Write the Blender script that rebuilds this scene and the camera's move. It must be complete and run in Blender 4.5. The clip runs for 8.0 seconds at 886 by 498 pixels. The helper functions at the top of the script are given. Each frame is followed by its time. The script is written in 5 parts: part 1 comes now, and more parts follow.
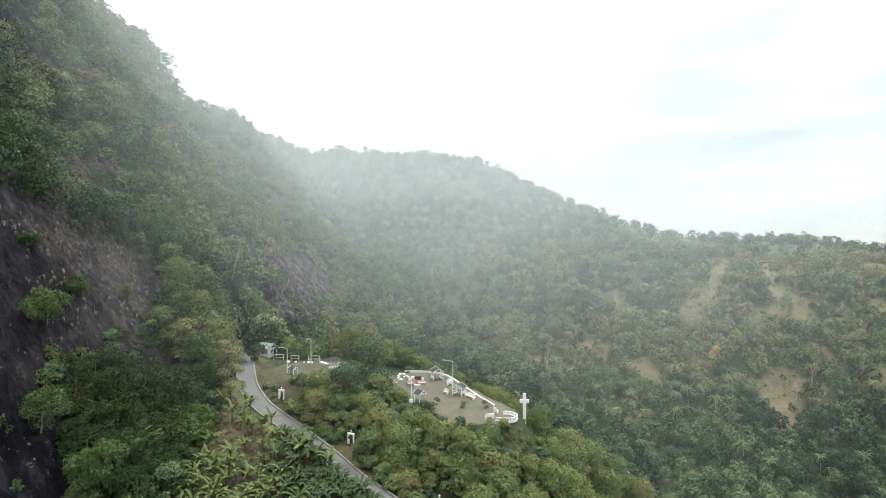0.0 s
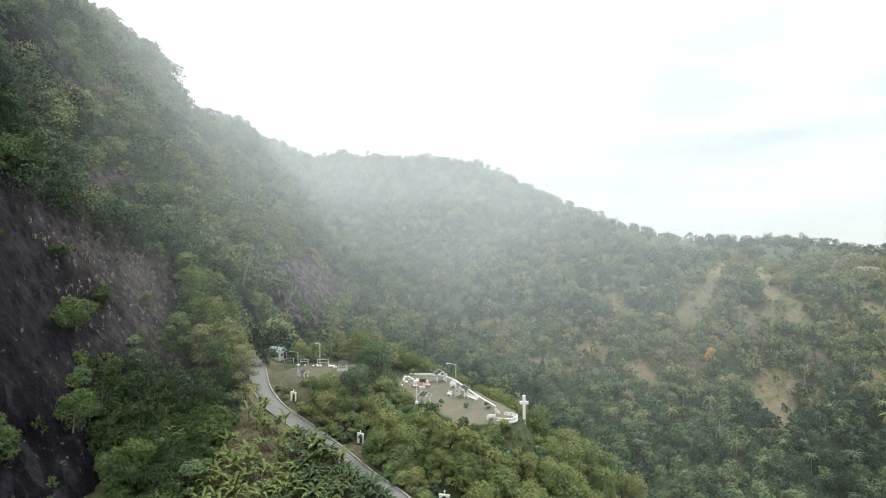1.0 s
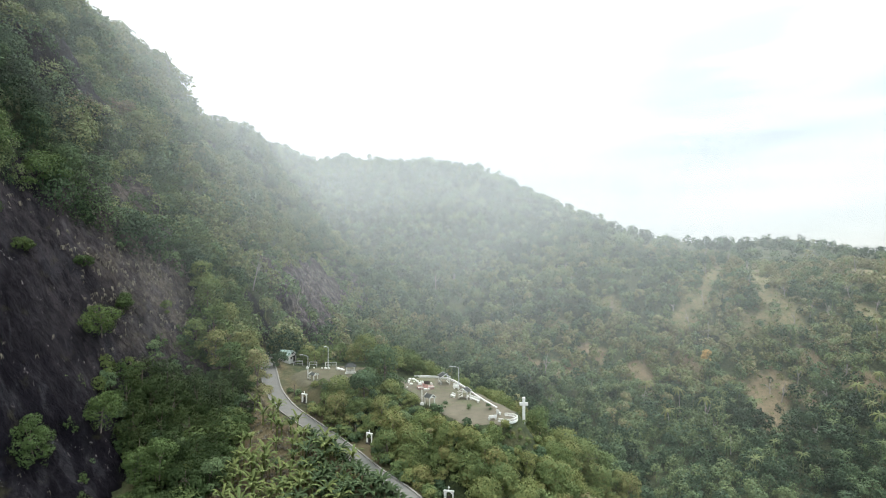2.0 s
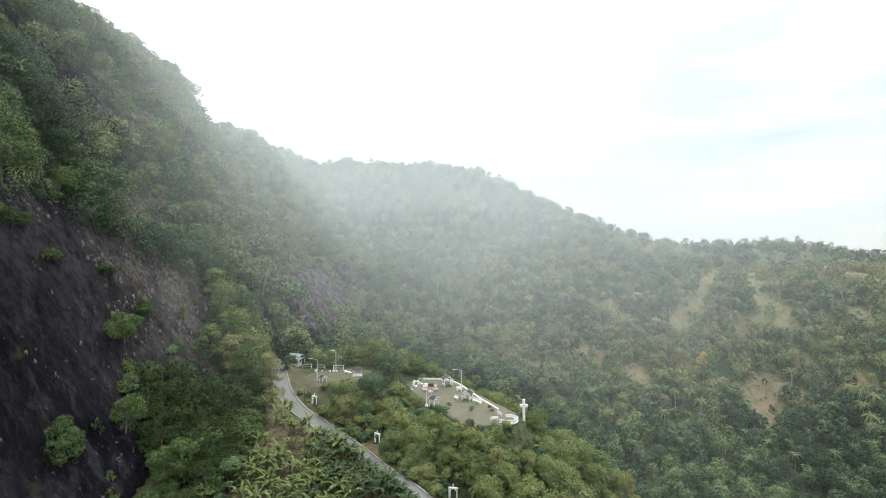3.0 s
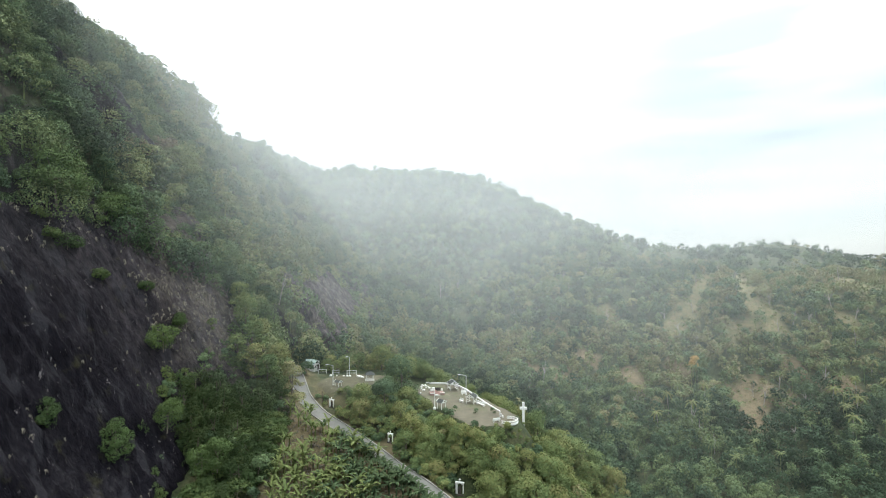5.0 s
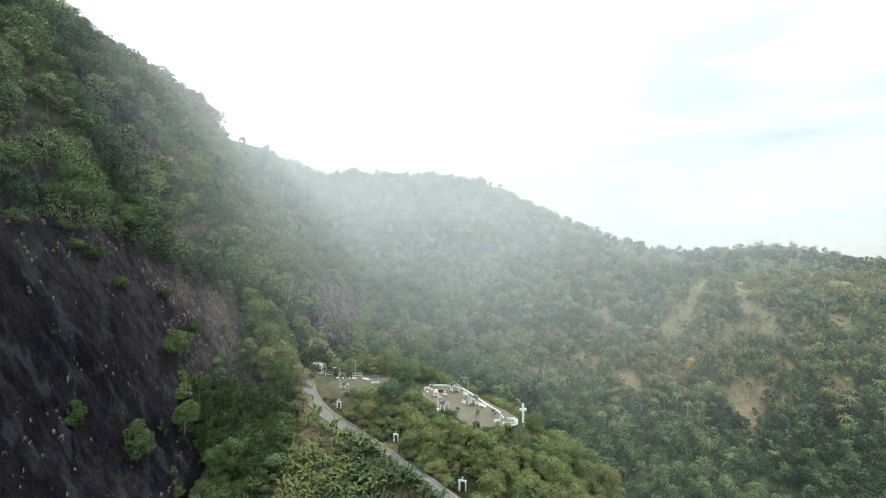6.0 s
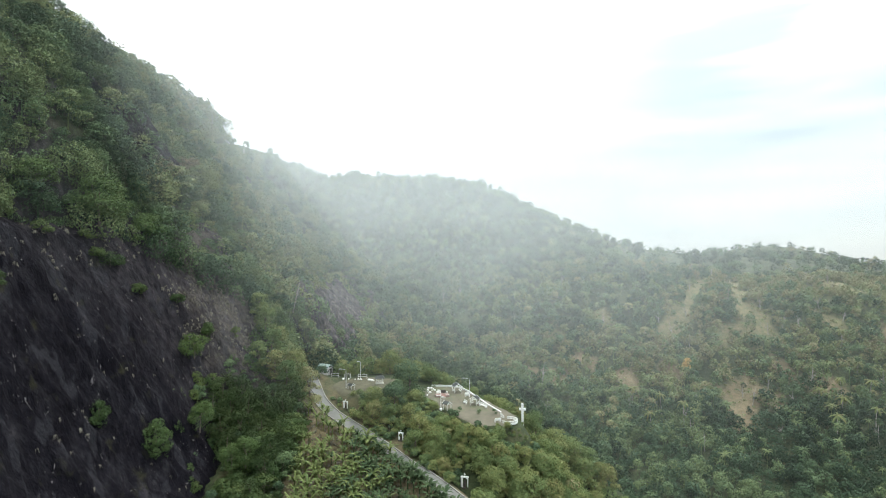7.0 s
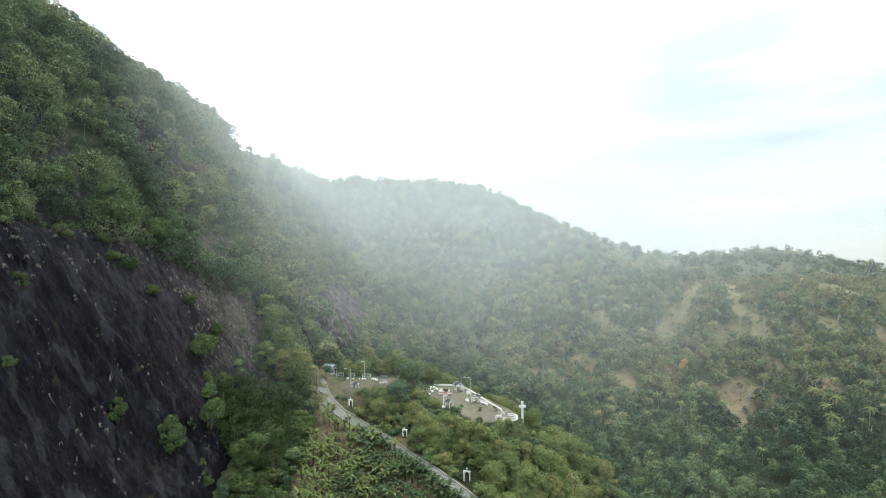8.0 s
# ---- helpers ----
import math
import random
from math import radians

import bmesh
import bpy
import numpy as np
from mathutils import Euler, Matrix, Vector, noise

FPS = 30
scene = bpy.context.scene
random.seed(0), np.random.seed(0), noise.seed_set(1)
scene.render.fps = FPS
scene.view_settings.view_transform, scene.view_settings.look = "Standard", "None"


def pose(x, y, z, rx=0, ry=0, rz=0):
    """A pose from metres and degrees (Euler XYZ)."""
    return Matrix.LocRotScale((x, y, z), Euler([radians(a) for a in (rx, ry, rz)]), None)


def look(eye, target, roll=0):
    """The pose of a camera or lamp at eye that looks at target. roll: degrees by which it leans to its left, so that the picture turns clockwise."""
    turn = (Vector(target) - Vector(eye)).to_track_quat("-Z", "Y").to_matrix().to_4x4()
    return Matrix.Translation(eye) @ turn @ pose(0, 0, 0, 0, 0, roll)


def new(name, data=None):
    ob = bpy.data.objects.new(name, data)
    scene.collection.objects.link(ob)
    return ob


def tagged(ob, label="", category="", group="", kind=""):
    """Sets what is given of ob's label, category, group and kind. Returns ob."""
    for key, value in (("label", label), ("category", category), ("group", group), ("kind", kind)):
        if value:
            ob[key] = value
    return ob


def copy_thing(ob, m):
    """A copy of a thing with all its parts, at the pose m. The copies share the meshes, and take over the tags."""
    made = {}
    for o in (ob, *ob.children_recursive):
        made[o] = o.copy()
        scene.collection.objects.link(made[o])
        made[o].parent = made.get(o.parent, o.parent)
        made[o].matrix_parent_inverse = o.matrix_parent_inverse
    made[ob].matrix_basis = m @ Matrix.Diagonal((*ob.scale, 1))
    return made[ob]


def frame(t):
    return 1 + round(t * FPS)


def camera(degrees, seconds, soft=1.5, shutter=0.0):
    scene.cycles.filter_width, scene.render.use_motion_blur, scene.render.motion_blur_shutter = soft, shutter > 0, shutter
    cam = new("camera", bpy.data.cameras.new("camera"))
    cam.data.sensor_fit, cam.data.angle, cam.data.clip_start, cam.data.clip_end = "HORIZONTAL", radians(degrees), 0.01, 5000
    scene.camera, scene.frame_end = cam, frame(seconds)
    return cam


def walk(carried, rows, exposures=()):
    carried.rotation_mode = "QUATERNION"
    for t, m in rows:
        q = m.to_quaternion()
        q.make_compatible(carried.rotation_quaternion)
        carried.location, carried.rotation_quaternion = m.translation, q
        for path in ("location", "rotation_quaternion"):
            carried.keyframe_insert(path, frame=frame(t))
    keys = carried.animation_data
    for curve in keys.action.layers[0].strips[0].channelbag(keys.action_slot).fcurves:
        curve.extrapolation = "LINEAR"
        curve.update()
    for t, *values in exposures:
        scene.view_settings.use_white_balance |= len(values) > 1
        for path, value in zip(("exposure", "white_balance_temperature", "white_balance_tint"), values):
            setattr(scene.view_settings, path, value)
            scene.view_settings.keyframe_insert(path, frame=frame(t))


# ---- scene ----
cam = camera(80.1, 8.0, soft=1.0)
METRES, EYE, TILT, LEAN, TURN = 48.0, 26.0, 0.6, 0.0, 0.0
ROWS = [
    (0.0, 0.0, 0.0, 0.0, 0.0, 0.0, -0.0),
    (0.5, -0.0077, -0.0608, 0.02, 0.02, 0.02, 0.04),
    (1.0, -0.0154, -0.1214, 0.0394, 0.02, 0.05, 0.08),
    (1.5, -0.0229, -0.1818, 0.0591, 0.04, 0.06, 0.1),
    (3.0, -0.0481, -0.362, 0.1213, 0.08, 0.1, 0.12),
    (3.5, -0.0562, -0.4221, 0.1409, 0.09, 0.12, 0.15),
    (4.0, -0.0641, -0.4825, 0.1616, 0.11, 0.12, 0.17),
    (4.5, -0.0717, -0.5434, 0.1826, 0.12, 0.14, 0.16),
    (6.0, -0.0925, -0.7249, 0.2431, 0.16, 0.23, 0.23),
    (6.5, -0.0985, -0.7859, 0.265, 0.17, 0.25, 0.24),
    (7.0, -0.1047, -0.8447, 0.2791, 0.18, 0.2, 0.32),
    (7.5, -0.1117, -0.898, 0.2839, 0.15, 0.39, 0.4),
    (8.0, -0.1191, -0.9459, 0.2719, 0.13, 0.61, 0.44),
]
walk(cam, [(t, pose(0, 0, EYE, TILT, LEAN, TURN) @ pose(METRES * x, METRES * y, METRES * z, 90 + pitch, roll, yaw)) for t, x, y, z, yaw, pitch, roll in ROWS],
     exposures=[(0.0, 0.33, 6420, 7.0), (3.0, 0.35, 6380, 6.5), (8.0, 0.35, 6300, 4.0)])

# ---- world and sun: a bright overcast sky, thin cloud with bluish gaps ----
SUN_ELEV, SUN_AZ = 54.0, 50.0  # degrees up, and east of straight ahead
world = bpy.data.worlds.new("world")
scene.world = world
world.use_nodes = True
wn, wl = world.node_tree.nodes, world.node_tree.links
wn.clear()
w_out, w_bg, w_cloud = wn.new("ShaderNodeOutputWorld"), wn.new("ShaderNodeBackground"), wn.new("ShaderNodeBackground")
w_sky, w_tex, w_map = wn.new("ShaderNodeTexSky"), wn.new("ShaderNodeTexCoord"), wn.new("ShaderNodeMapping")
w_noise, w_ramp, w_mix = wn.new("ShaderNodeTexNoise"), wn.new("ShaderNodeValToRGB"), wn.new("ShaderNodeMixShader")
w_sky.sky_type, w_sky.sun_disc = "NISHITA", False
w_sky.sun_elevation, w_sky.sun_rotation = radians(SUN_ELEV), radians(SUN_AZ)
w_sky.altitude, w_sky.dust_density = 200, 0.0
w_bg.inputs["Strength"].default_value = 0.08
w_band, w_bmap, w_bramp, w_tone = wn.new("ShaderNodeTexNoise"), wn.new("ShaderNodeMapping"), wn.new("ShaderNodeValToRGB"), wn.new("ShaderNodeMix")  # greyer bands of thin cloud
w_bmap.inputs["Scale"].default_value, w_bmap.inputs["Location"].default_value = (1.1, 1.1, 8.0), (0.4, 0.2, 0.35)
w_band.inputs["Scale"].default_value, w_band.inputs["Detail"].default_value = 1.5, 4.0
w_bramp.color_ramp.elements[0].position, w_bramp.color_ramp.elements[0].color = 0.22, (0, 0, 0, 1)
w_bramp.color_ramp.elements[1].position, w_bramp.color_ramp.elements[1].color = 0.54, (1, 1, 1, 1)
w_tone.data_type = "RGBA"
w_tone.inputs[6].default_value, w_tone.inputs[7].default_value = (0.97, 0.99, 1.0, 1), (0.49, 0.55, 0.60, 1)
w_grey, w_side = wn.new("ShaderNodeMath"), wn.new("ShaderNodeMapRange")
w_grey.operation = "MULTIPLY"
w_side.inputs["From Min"].default_value, w_side.inputs["From Max"].default_value = -0.06, 0.38
wl.new(w_tex.outputs["Generated"], w_bmap.inputs["Vector"])
wl.new(w_bmap.outputs["Vector"], w_band.inputs["Vector"])
wl.new(w_band.outputs["Fac"], w_bramp.inputs["Fac"])
wl.new(w_bramp.outputs["Color"], w_grey.inputs[0])
w_low, w_both = wn.new("ShaderNodeMapRange"), wn.new("ShaderNodeMath")  # paler again towards the horizon
w_low.inputs["From Min"].default_value, w_low.inputs["From Max"].default_value, w_low.inputs["To Min"].default_value = 0.02, 0.2, 0.3
w_both.operation = "MULTIPLY"
wl.new(w_side.outputs["Result"], w_both.inputs[0])
wl.new(w_low.outputs["Result"], w_both.inputs[1])
wl.new(w_both.outputs["Value"], w_grey.inputs[1])
wl.new(w_grey.outputs["Value"], w_tone.inputs[0])
wl.new(w_tone.outputs[2], w_cloud.inputs["Color"])
w_sep, w_rise = wn.new("ShaderNodeSeparateXYZ"), wn.new("ShaderNodeMapRange")  # overcast: brighter overhead than at the horizon
w_rise.interpolation_type = "SMOOTHSTEP"
w_rise.inputs["From Min"].default_value, w_rise.inputs["From Max"].default_value = -0.1, 0.9
w_rise.inputs["To Min"].default_value, w_rise.inputs["To Max"].default_value = 0.66, 3.2
wl.new(w_tex.outputs["Generated"], w_sep.inputs[0])
wl.new(w_sep.outputs["Z"], w_rise.inputs["Value"])
wl.new(w_sep.outputs["X"], w_side.inputs["Value"])
wl.new(w_sep.outputs["Z"], w_low.inputs["Value"])
wl.new(w_rise.outputs["Result"], w_cloud.inputs["Strength"])
w_map.inputs["Scale"].default_value = (1.6, 1.6, 9.0)
w_noise.inputs["Scale"].default_value, w_noise.inputs["Detail"].default_value = 1.7, 5.0
w_ramp.color_ramp.elements[0].position, w_ramp.color_ramp.elements[0].color = 0.36, (0.88, 0.88, 0.88, 1)
w_ramp.color_ramp.elements[1].position, w_ramp.color_ramp.elements[1].color = 0.56, (0.97, 0.97, 0.97, 1)
wl.new(w_tex.outputs["Generated"], w_map.inputs["Vector"])
wl.new(w_map.outputs["Vector"], w_noise.inputs["Vector"])
wl.new(w_noise.outputs["Fac"], w_ramp.inputs["Fac"])
wl.new(w_sky.outputs["Color"], w_bg.inputs["Color"])
w_east, w_cover = wn.new("ShaderNodeMapRange"), wn.new("ShaderNodeMath")  # thinner cloud towards the east
w_east.inputs["From Min"].default_value, w_east.inputs["From Max"].default_value = 0.15, 0.75
w_east.inputs["To Min"].default_value, w_east.inputs["To Max"].default_value = 1.0, 0.92
w_cover.operation = "MULTIPLY"
wl.new(w_sep.outputs["X"], w_east.inputs["Value"])
wl.new(w_east.outputs["Result"], w_cover.inputs[0])
wl.new(w_ramp.outputs["Color"], w_cover.inputs[1])
wl.new(w_cover.outputs["Value"], w_mix.inputs["Fac"])
wl.new(w_bg.outputs["Background"], w_mix.inputs[1])
wl.new(w_cloud.outputs["Background"], w_mix.inputs[2])
wl.new(w_mix.outputs["Shader"], w_out.inputs["Surface"])

sun_data = bpy.data.lights.new("sun", "SUN")
sun_data.energy, sun_data.angle, sun_data.color = 2.2, radians(14), (1.0, 0.95, 0.86)
sun = new("sun", sun_data)
sun_dir = Vector((math.sin(radians(SUN_AZ)) * math.cos(radians(SUN_ELEV)), math.cos(radians(SUN_AZ)) * math.cos(radians(SUN_ELEV)), math.sin(radians(SUN_ELEV))))
sun.matrix_world = look(sun_dir * 300, (0, 0, 0))


# ---- materials ----
class Nodes:
    """Small helper round one node material."""

    def __init__(self, name):
        self.mat = bpy.data.materials.new(name)
        self.mat.use_nodes = True
        self.n, self.l = self.mat.node_tree.nodes, self.mat.node_tree.links
        self.bsdf = self.n["Principled BSDF"]
        self.out = self.n["Material Output"]
        self.bsdf.inputs["Specular IOR Level"].default_value = 0.25
        self.geo = self.n.new("ShaderNodeNewGeometry")

    def link(self, a, b):
        self.l.new(a, b)
        return self

    def noise(self, scale, detail=4.0, stretch=(1, 1, 1), rough=0.55, tilt=0.0):
        m, t = self.n.new("ShaderNodeMapping"), self.n.new("ShaderNodeTexNoise")
        m.inputs["Scale"].default_value = stretch
        t.inputs["Scale"].default_value, t.inputs["Detail"].default_value, t.inputs["Roughness"].default_value = scale, detail, rough
        where = self.geo.outputs["Position"]
        if tilt:
            lean = self.n.new("ShaderNodeMapping")
            lean.inputs["Rotation"].default_value = (radians(-tilt), 0, 0)
            self.link(where, lean.inputs["Vector"])
            where = lean.outputs["Vector"]
        self.link(where, m.inputs["Vector"]).link(m.outputs["Vector"], t.inputs["Vector"])
        return t.outputs["Fac"]

    def ramp(self, fac, stops):
        r = self.n.new("ShaderNodeValToRGB")
        e = r.color_ramp.elements
        while len(e) < len(stops):
            e.new(0.5)
        for i, (p, c) in enumerate(stops):
            e[i].position, e[i].color = p, (*c, 1) if len(c) == 3 else c
        self.link(fac, r.inputs["Fac"])
        return r.outputs["Color"]

    def step(self, fac, lo, hi):
        r = self.n.new("ShaderNodeMapRange")
        r.inputs["From Min"].default_value, r.inputs["From Max"].default_value = lo, hi
        self.link(fac, r.inputs["Value"])
        return r.outputs["Result"]

    def mix(self, fac, a, b, blend="MIX"):
        m = self.n.new("ShaderNodeMix")
        m.data_type, m.blend_type = "RGBA", blend
        for s, v in ((m.inputs[0], fac), (m.inputs[6], a), (m.inputs[7], b)):
            if isinstance(v, (int, float)):
                s.default_value = v
            elif isinstance(v, tuple):
                s.default_value = (*v, 1)
            else:
                self.link(v, s)
        return m.outputs[2]

    def maths(self, op, a, b=0.0):
        m = self.n.new("ShaderNodeMath")
        m.operation = op
        for s, v in ((m.inputs[0], a), (m.inputs[1], b)):
            if isinstance(v, (int, float)):
                s.default_value = v
            else:
                self.link(v, s)
        return m.outputs[0]

    def bump(self, height, strength=0.5, distance=0.2):
        b = self.n.new("ShaderNodeBump")
        b.inputs["Strength"].default_value, b.inputs["Distance"].default_value = strength, distance
        self.link(height, b.inputs["Height"]).link(b.outputs["Normal"], self.bsdf.inputs["Normal"])

    def done(self, colour, rough=0.8):
        self.link(colour, self.bsdf.inputs["Base Color"])
        self.bsdf.inputs["Roughness"].default_value = rough
        return self.mat


def plain(name, colour, rough=0.6, wear=0.25, grain=3.0):
    k = Nodes(name)
    dark = tuple(c * (1 - wear) for c in colour)
    a = k.mix(k.step(k.noise(grain, 5), 0.35, 0.65), dark, colour)
    a = k.mix(k.step(k.noise(grain * 0.17, 3), 0.5, 0.75), a, tuple(c * (1 - 0.6 * wear) for c in colour))
    k.bump(k.noise(grain * 6, 3), 0.25, 0.02)
    return k.done(a, rough)


LEAF_STOPS = [(0.0, (0.027, 0.046, 0.024)), (0.3, (0.064, 0.102, 0.056)), (0.55, (0.122, 0.170, 0.080)), (0.72, (0.195, 0.218, 0.094)),
              (0.84, (0.215, 0.190, 0.100)), (0.93, (0.205, 0.170, 0.125)), (1.0, (0.44, 0.29, 0.115))]


def leaf(name, source, shift=0.0, spread=0.2, gain=1.0, warmth=1.0, depth=1.0):
    """Foliage: colour by tree (attribute or object), varied by leaf."""
    k = Nodes(name)
    if source == "attribute":
        a = k.n.new("ShaderNodeAttribute")
        a.attribute_name = "tint"
        base = a.outputs["Fac"]
    else:
        o = k.n.new("ShaderNodeObjectInfo")
        base = k.maths("MULTIPLY_ADD", o.outputs["Random"], spread)
        base.node.inputs[2].default_value = shift
    vary = k.maths("MULTIPLY", k.maths("SUBTRACT", k.geo.outputs["Random Per Island"], 0.5), 0.15)
    colour = k.ramp(k.maths("ADD", base, vary), LEAF_STOPS)
    colour = k.mix(k.step(k.noise(0.9, 4), 0.3, 0.7), k.mix(1.0, colour, (0.72, 0.73, 0.70), "MULTIPLY"), colour)
    colour = k.mix(1.0, colour, (gain * warmth, gain, gain * depth), "MULTIPLY") if (gain, warmth, depth) != (1.0, 1.0, 1.0) else colour
    k.bsdf.inputs["Specular IOR Level"].default_value = 0.12
    k.done(colour, 0.7)
    t, m = k.n.new("ShaderNodeBsdfTranslucent"), k.n.new("ShaderNodeMixShader")
    m.inputs[0].default_value = 0.17
    k.link(colour, t.inputs["Color"]).link(k.bsdf.outputs["BSDF"], m.inputs[1]).link(t.outputs["BSDF"], m.inputs[2]).link(m.outputs["Shader"], k.out.inputs["Surface"])
    return k.mat


def rock_material(name):
    """Dark weathered volcanic rock with upright streaks and pale lichen flecks."""
    k = Nodes(name)
    k.bsdf.inputs["Specular IOR Level"].default_value = 0.03
    streak = k.noise(0.55, 7, (0.7, 0.7, 0.10), 0.66, 4)
    colour = k.ramp(streak, [(0.25, (0.0044, 0.0040, 0.0058)), (0.50, (0.0088, 0.0080, 0.0108)), (0.62, (0.0170, 0.0156, 0.0190)), (0.72, (0.045, 0.041, 0.045))])
    where = k.n.new("ShaderNodeSeparateXYZ")
    k.link(k.geo.outputs["Position"], where.inputs[0])
    high = k.maths("MULTIPLY", where.outputs["Z"], 0.55)
    dry_side = k.maths("MULTIPLY", k.step(k.maths("ADD", where.outputs["Y"], high), 80, 116), k.step(k.noise(0.10, 5, (1, 1, 0.4), 0.55, 18), 0.30, 0.58))
    below = k.step(where.outputs["Z"], 60, 48)  # the dry, pale skin is on the great face alone
    dry_side = k.maths("MULTIPLY", dry_side, below)
    colour = k.mix(k.maths("MULTIPLY", dry_side, 0.8), colour, k.mix(k.step(k.noise(0.9, 6, (1, 1, 0.13), 0.6, 20), 0.35, 0.65), (0.026, 0.022, 0.027), (0.105, 0.092, 0.098)))
    mat_zone = k.maths("MULTIPLY", k.maths("MULTIPLY", below, k.step(k.maths("ADD", where.outputs["Y"], k.maths("MULTIPLY", k.noise(0.14, 5), 22)), 103, 115)), k.maths("MULTIPLY", k.step(where.outputs["Y"], 134, 124), k.step(k.noise(0.28, 6, (1, 1, 0.5), 0.6, 18), 0.36, 0.58)))
    colour = k.mix(k.maths("MULTIPLY", mat_zone, 0.65), colour, k.mix(k.step(k.noise(1.8, 6, (1, 1, 0.3), 0.6, 20), 0.35, 0.65), (0.046, 0.039, 0.034), (0.155, 0.132, 0.106)))
    runs = k.step(k.noise(1.3, 6, (1, 1, 0.08), 0.65, 3), 0.53, 0.66)
    colour = k.mix(k.maths("MULTIPLY", runs, 0.36), colour, (0.030, 0.026, 0.031))
    seep = k.step(k.noise(0.26, 4, (1, 1, 0.03), 0.5, 1), 0.57, 0.63)  # long pale water marks
    colour = k.mix(k.maths("MULTIPLY", seep, 0.36), colour, (0.050, 0.048, 0.055))
    dusty = k.maths("MULTIPLY", k.step(where.outputs["Y"], 138, 165), k.step(k.noise(0.5, 6, (1, 1, 0.2)), 0.40, 0.60))
    colour = k.mix(dusty, colour, k.mix(k.step(k.noise(1.2, 5, (1, 1, 0.3)), 0.4, 0.6), (0.038, 0.033, 0.033), (0.150, 0.125, 0.122)))
    lichen = k.maths("MULTIPLY", k.step(k.noise(1.1, 5, (1.0, 1.0, 0.40), 0.70, 4), 0.640, 0.668), k.step(k.noise(0.13, 3), 0.44, 0.58))
    colour = k.mix(k.maths("MULTIPLY", lichen, 0.8), colour, (0.20, 0.18, 0.18))
    moss = k.step(k.noise(0.22, 5), 0.60, 0.72)
    colour = k.mix(k.maths("MULTIPLY", moss, 0.45), colour, (0.050, 0.048, 0.022))
    k.bump(k.noise(1.3, 8, (1, 1, 0.24), 0.64, 20), 1.0, 1.1)
    return k.done(colour, 0.75)


def ground_material(name):
    """Hill soil: dry grass, green undergrowth, bare earth, rock where it is steep."""
    k = Nodes(name)
    fine, mid, large = k.noise(1.4, 6), k.noise(0.12, 5), k.noise(0.028, 4)
    cover = {}
    for key in ("dry", "earth"):
        n = k.n.new("ShaderNodeAttribute")
        n.attribute_name = key
        cover[key] = n.outputs["Fac"]
    patchy = k.noise(0.42, 6, (1, 1, 1), 0.68)
    grass = k.mix(k.step(patchy, 0.38, 0.60), (0.152, 0.126, 0.068), (0.096, 0.094, 0.043))
    under = k.mix(k.step(fine, 0.35, 0.7), (0.018, 0.026, 0.011), (0.048, 0.060, 0.023))
    soil = k.mix(k.step(patchy, 0.36, 0.62), (0.152, 0.116, 0.070), (0.104, 0.086, 0.046))
    colour = k.mix(k.maths("MULTIPLY", k.step(mid, 0.56, 0.68), 0.35), under, grass)
    colour = k.mix(k.step(k.maths("ADD", cover["dry"], k.maths("MULTIPLY", k.maths("SUBTRACT", mid, 0.5), 1.1)), 0.12, 0.80), colour, grass)
    colour = k.mix(k.step(k.maths("ADD", cover["earth"], k.maths("MULTIPLY", k.maths("SUBTRACT", k.noise(0.3, 5), 0.5), 1.3)), 0.14, 0.80), colour, soil)
    sep = k.n.new("ShaderNodeSeparateXYZ")
    k.link(k.geo.outputs["True Normal"], sep.inputs[0])
    steep = k.step(sep.outputs["Z"], 0.46, 0.36)
    rock = k.ramp(k.noise(0.6, 6, (1, 1, 0.3)), [(0.3, (0.008, 0.0075, 0.008)), (0.55, (0.019, 0.018, 0.018)), (0.75, (0.052, 0.046, 0.046))])
    colour = k.mix(steep, colour, rock)
    k.bump(k.noise(2.2, 6), 0.7, 0.35)
    return k.done(colour, 0.9)


GROUND = ground_material("hill_ground")
ROCK = rock_material("cliff_rock")
LEAF_WOOD = leaf("forest_leaf", "attribute")
LEAF_TREE = leaf("tree_leaf", "object", 0.53, 0.25, 0.95, 1.0, 0.85)
LEAF_DARK = leaf("dark_tree_leaf", "object", 0.30, 0.28)
LEAF_DRY = leaf("dry_tree_leaf", "object", 0.79, 0.04, 1.15)
LEAF_SHRUB = leaf("cliff_shrub_leaf", "object", 0.38, 0.26, 0.62, 0.95, 0.75)
LEAF_BRIGHT = leaf("bright_bush_leaf", "object", 0.46, 0.12, 0.82, 0.96, 0.72)
LEAF_VINE = leaf("vine_leaf", "object", 0.44, 0.18, 0.40, 0.92, 0.8)
LEAF_TWIG = leaf("sparse_tree_leaf", "object", 0.86, 0.05, 0.8)
LEAF_PALE = leaf("pale_olive_leaf", "object", 0.66, 0.06, 1.05)
LEAF_PALM = leaf("palm_frond", "object", 0.58, 0.22, 0.8, 1.0, 0.8)
LEAF_ORANGE = leaf("orange_tree_leaf", "object", 1.06, 0.04, 1.6)
LEAF_BANANA = leaf("banana_leaf", "object", 0.60, 0.12, 0.84, 1.0, 0.80)
LEAF_BANANA_DARK = leaf("dark_banana_leaf", "object", 0.38, 0.22, 0.62, 0.97, 0.95)
BARK = plain("bark", (0.17, 0.14, 0.115), 0.85, 0.5, 2.0)
PALE_BARK = plain("pale_bark", (0.30, 0.275, 0.24), 0.85, 0.35, 2.0)
STRAW = plain("dry_grass", (0.21, 0.188, 0.150), 0.9, 0.5, 0.8)
WHITE = plain("white_paint", (0.72, 0.72, 0.69), 0.55, 0.16, 1.5)
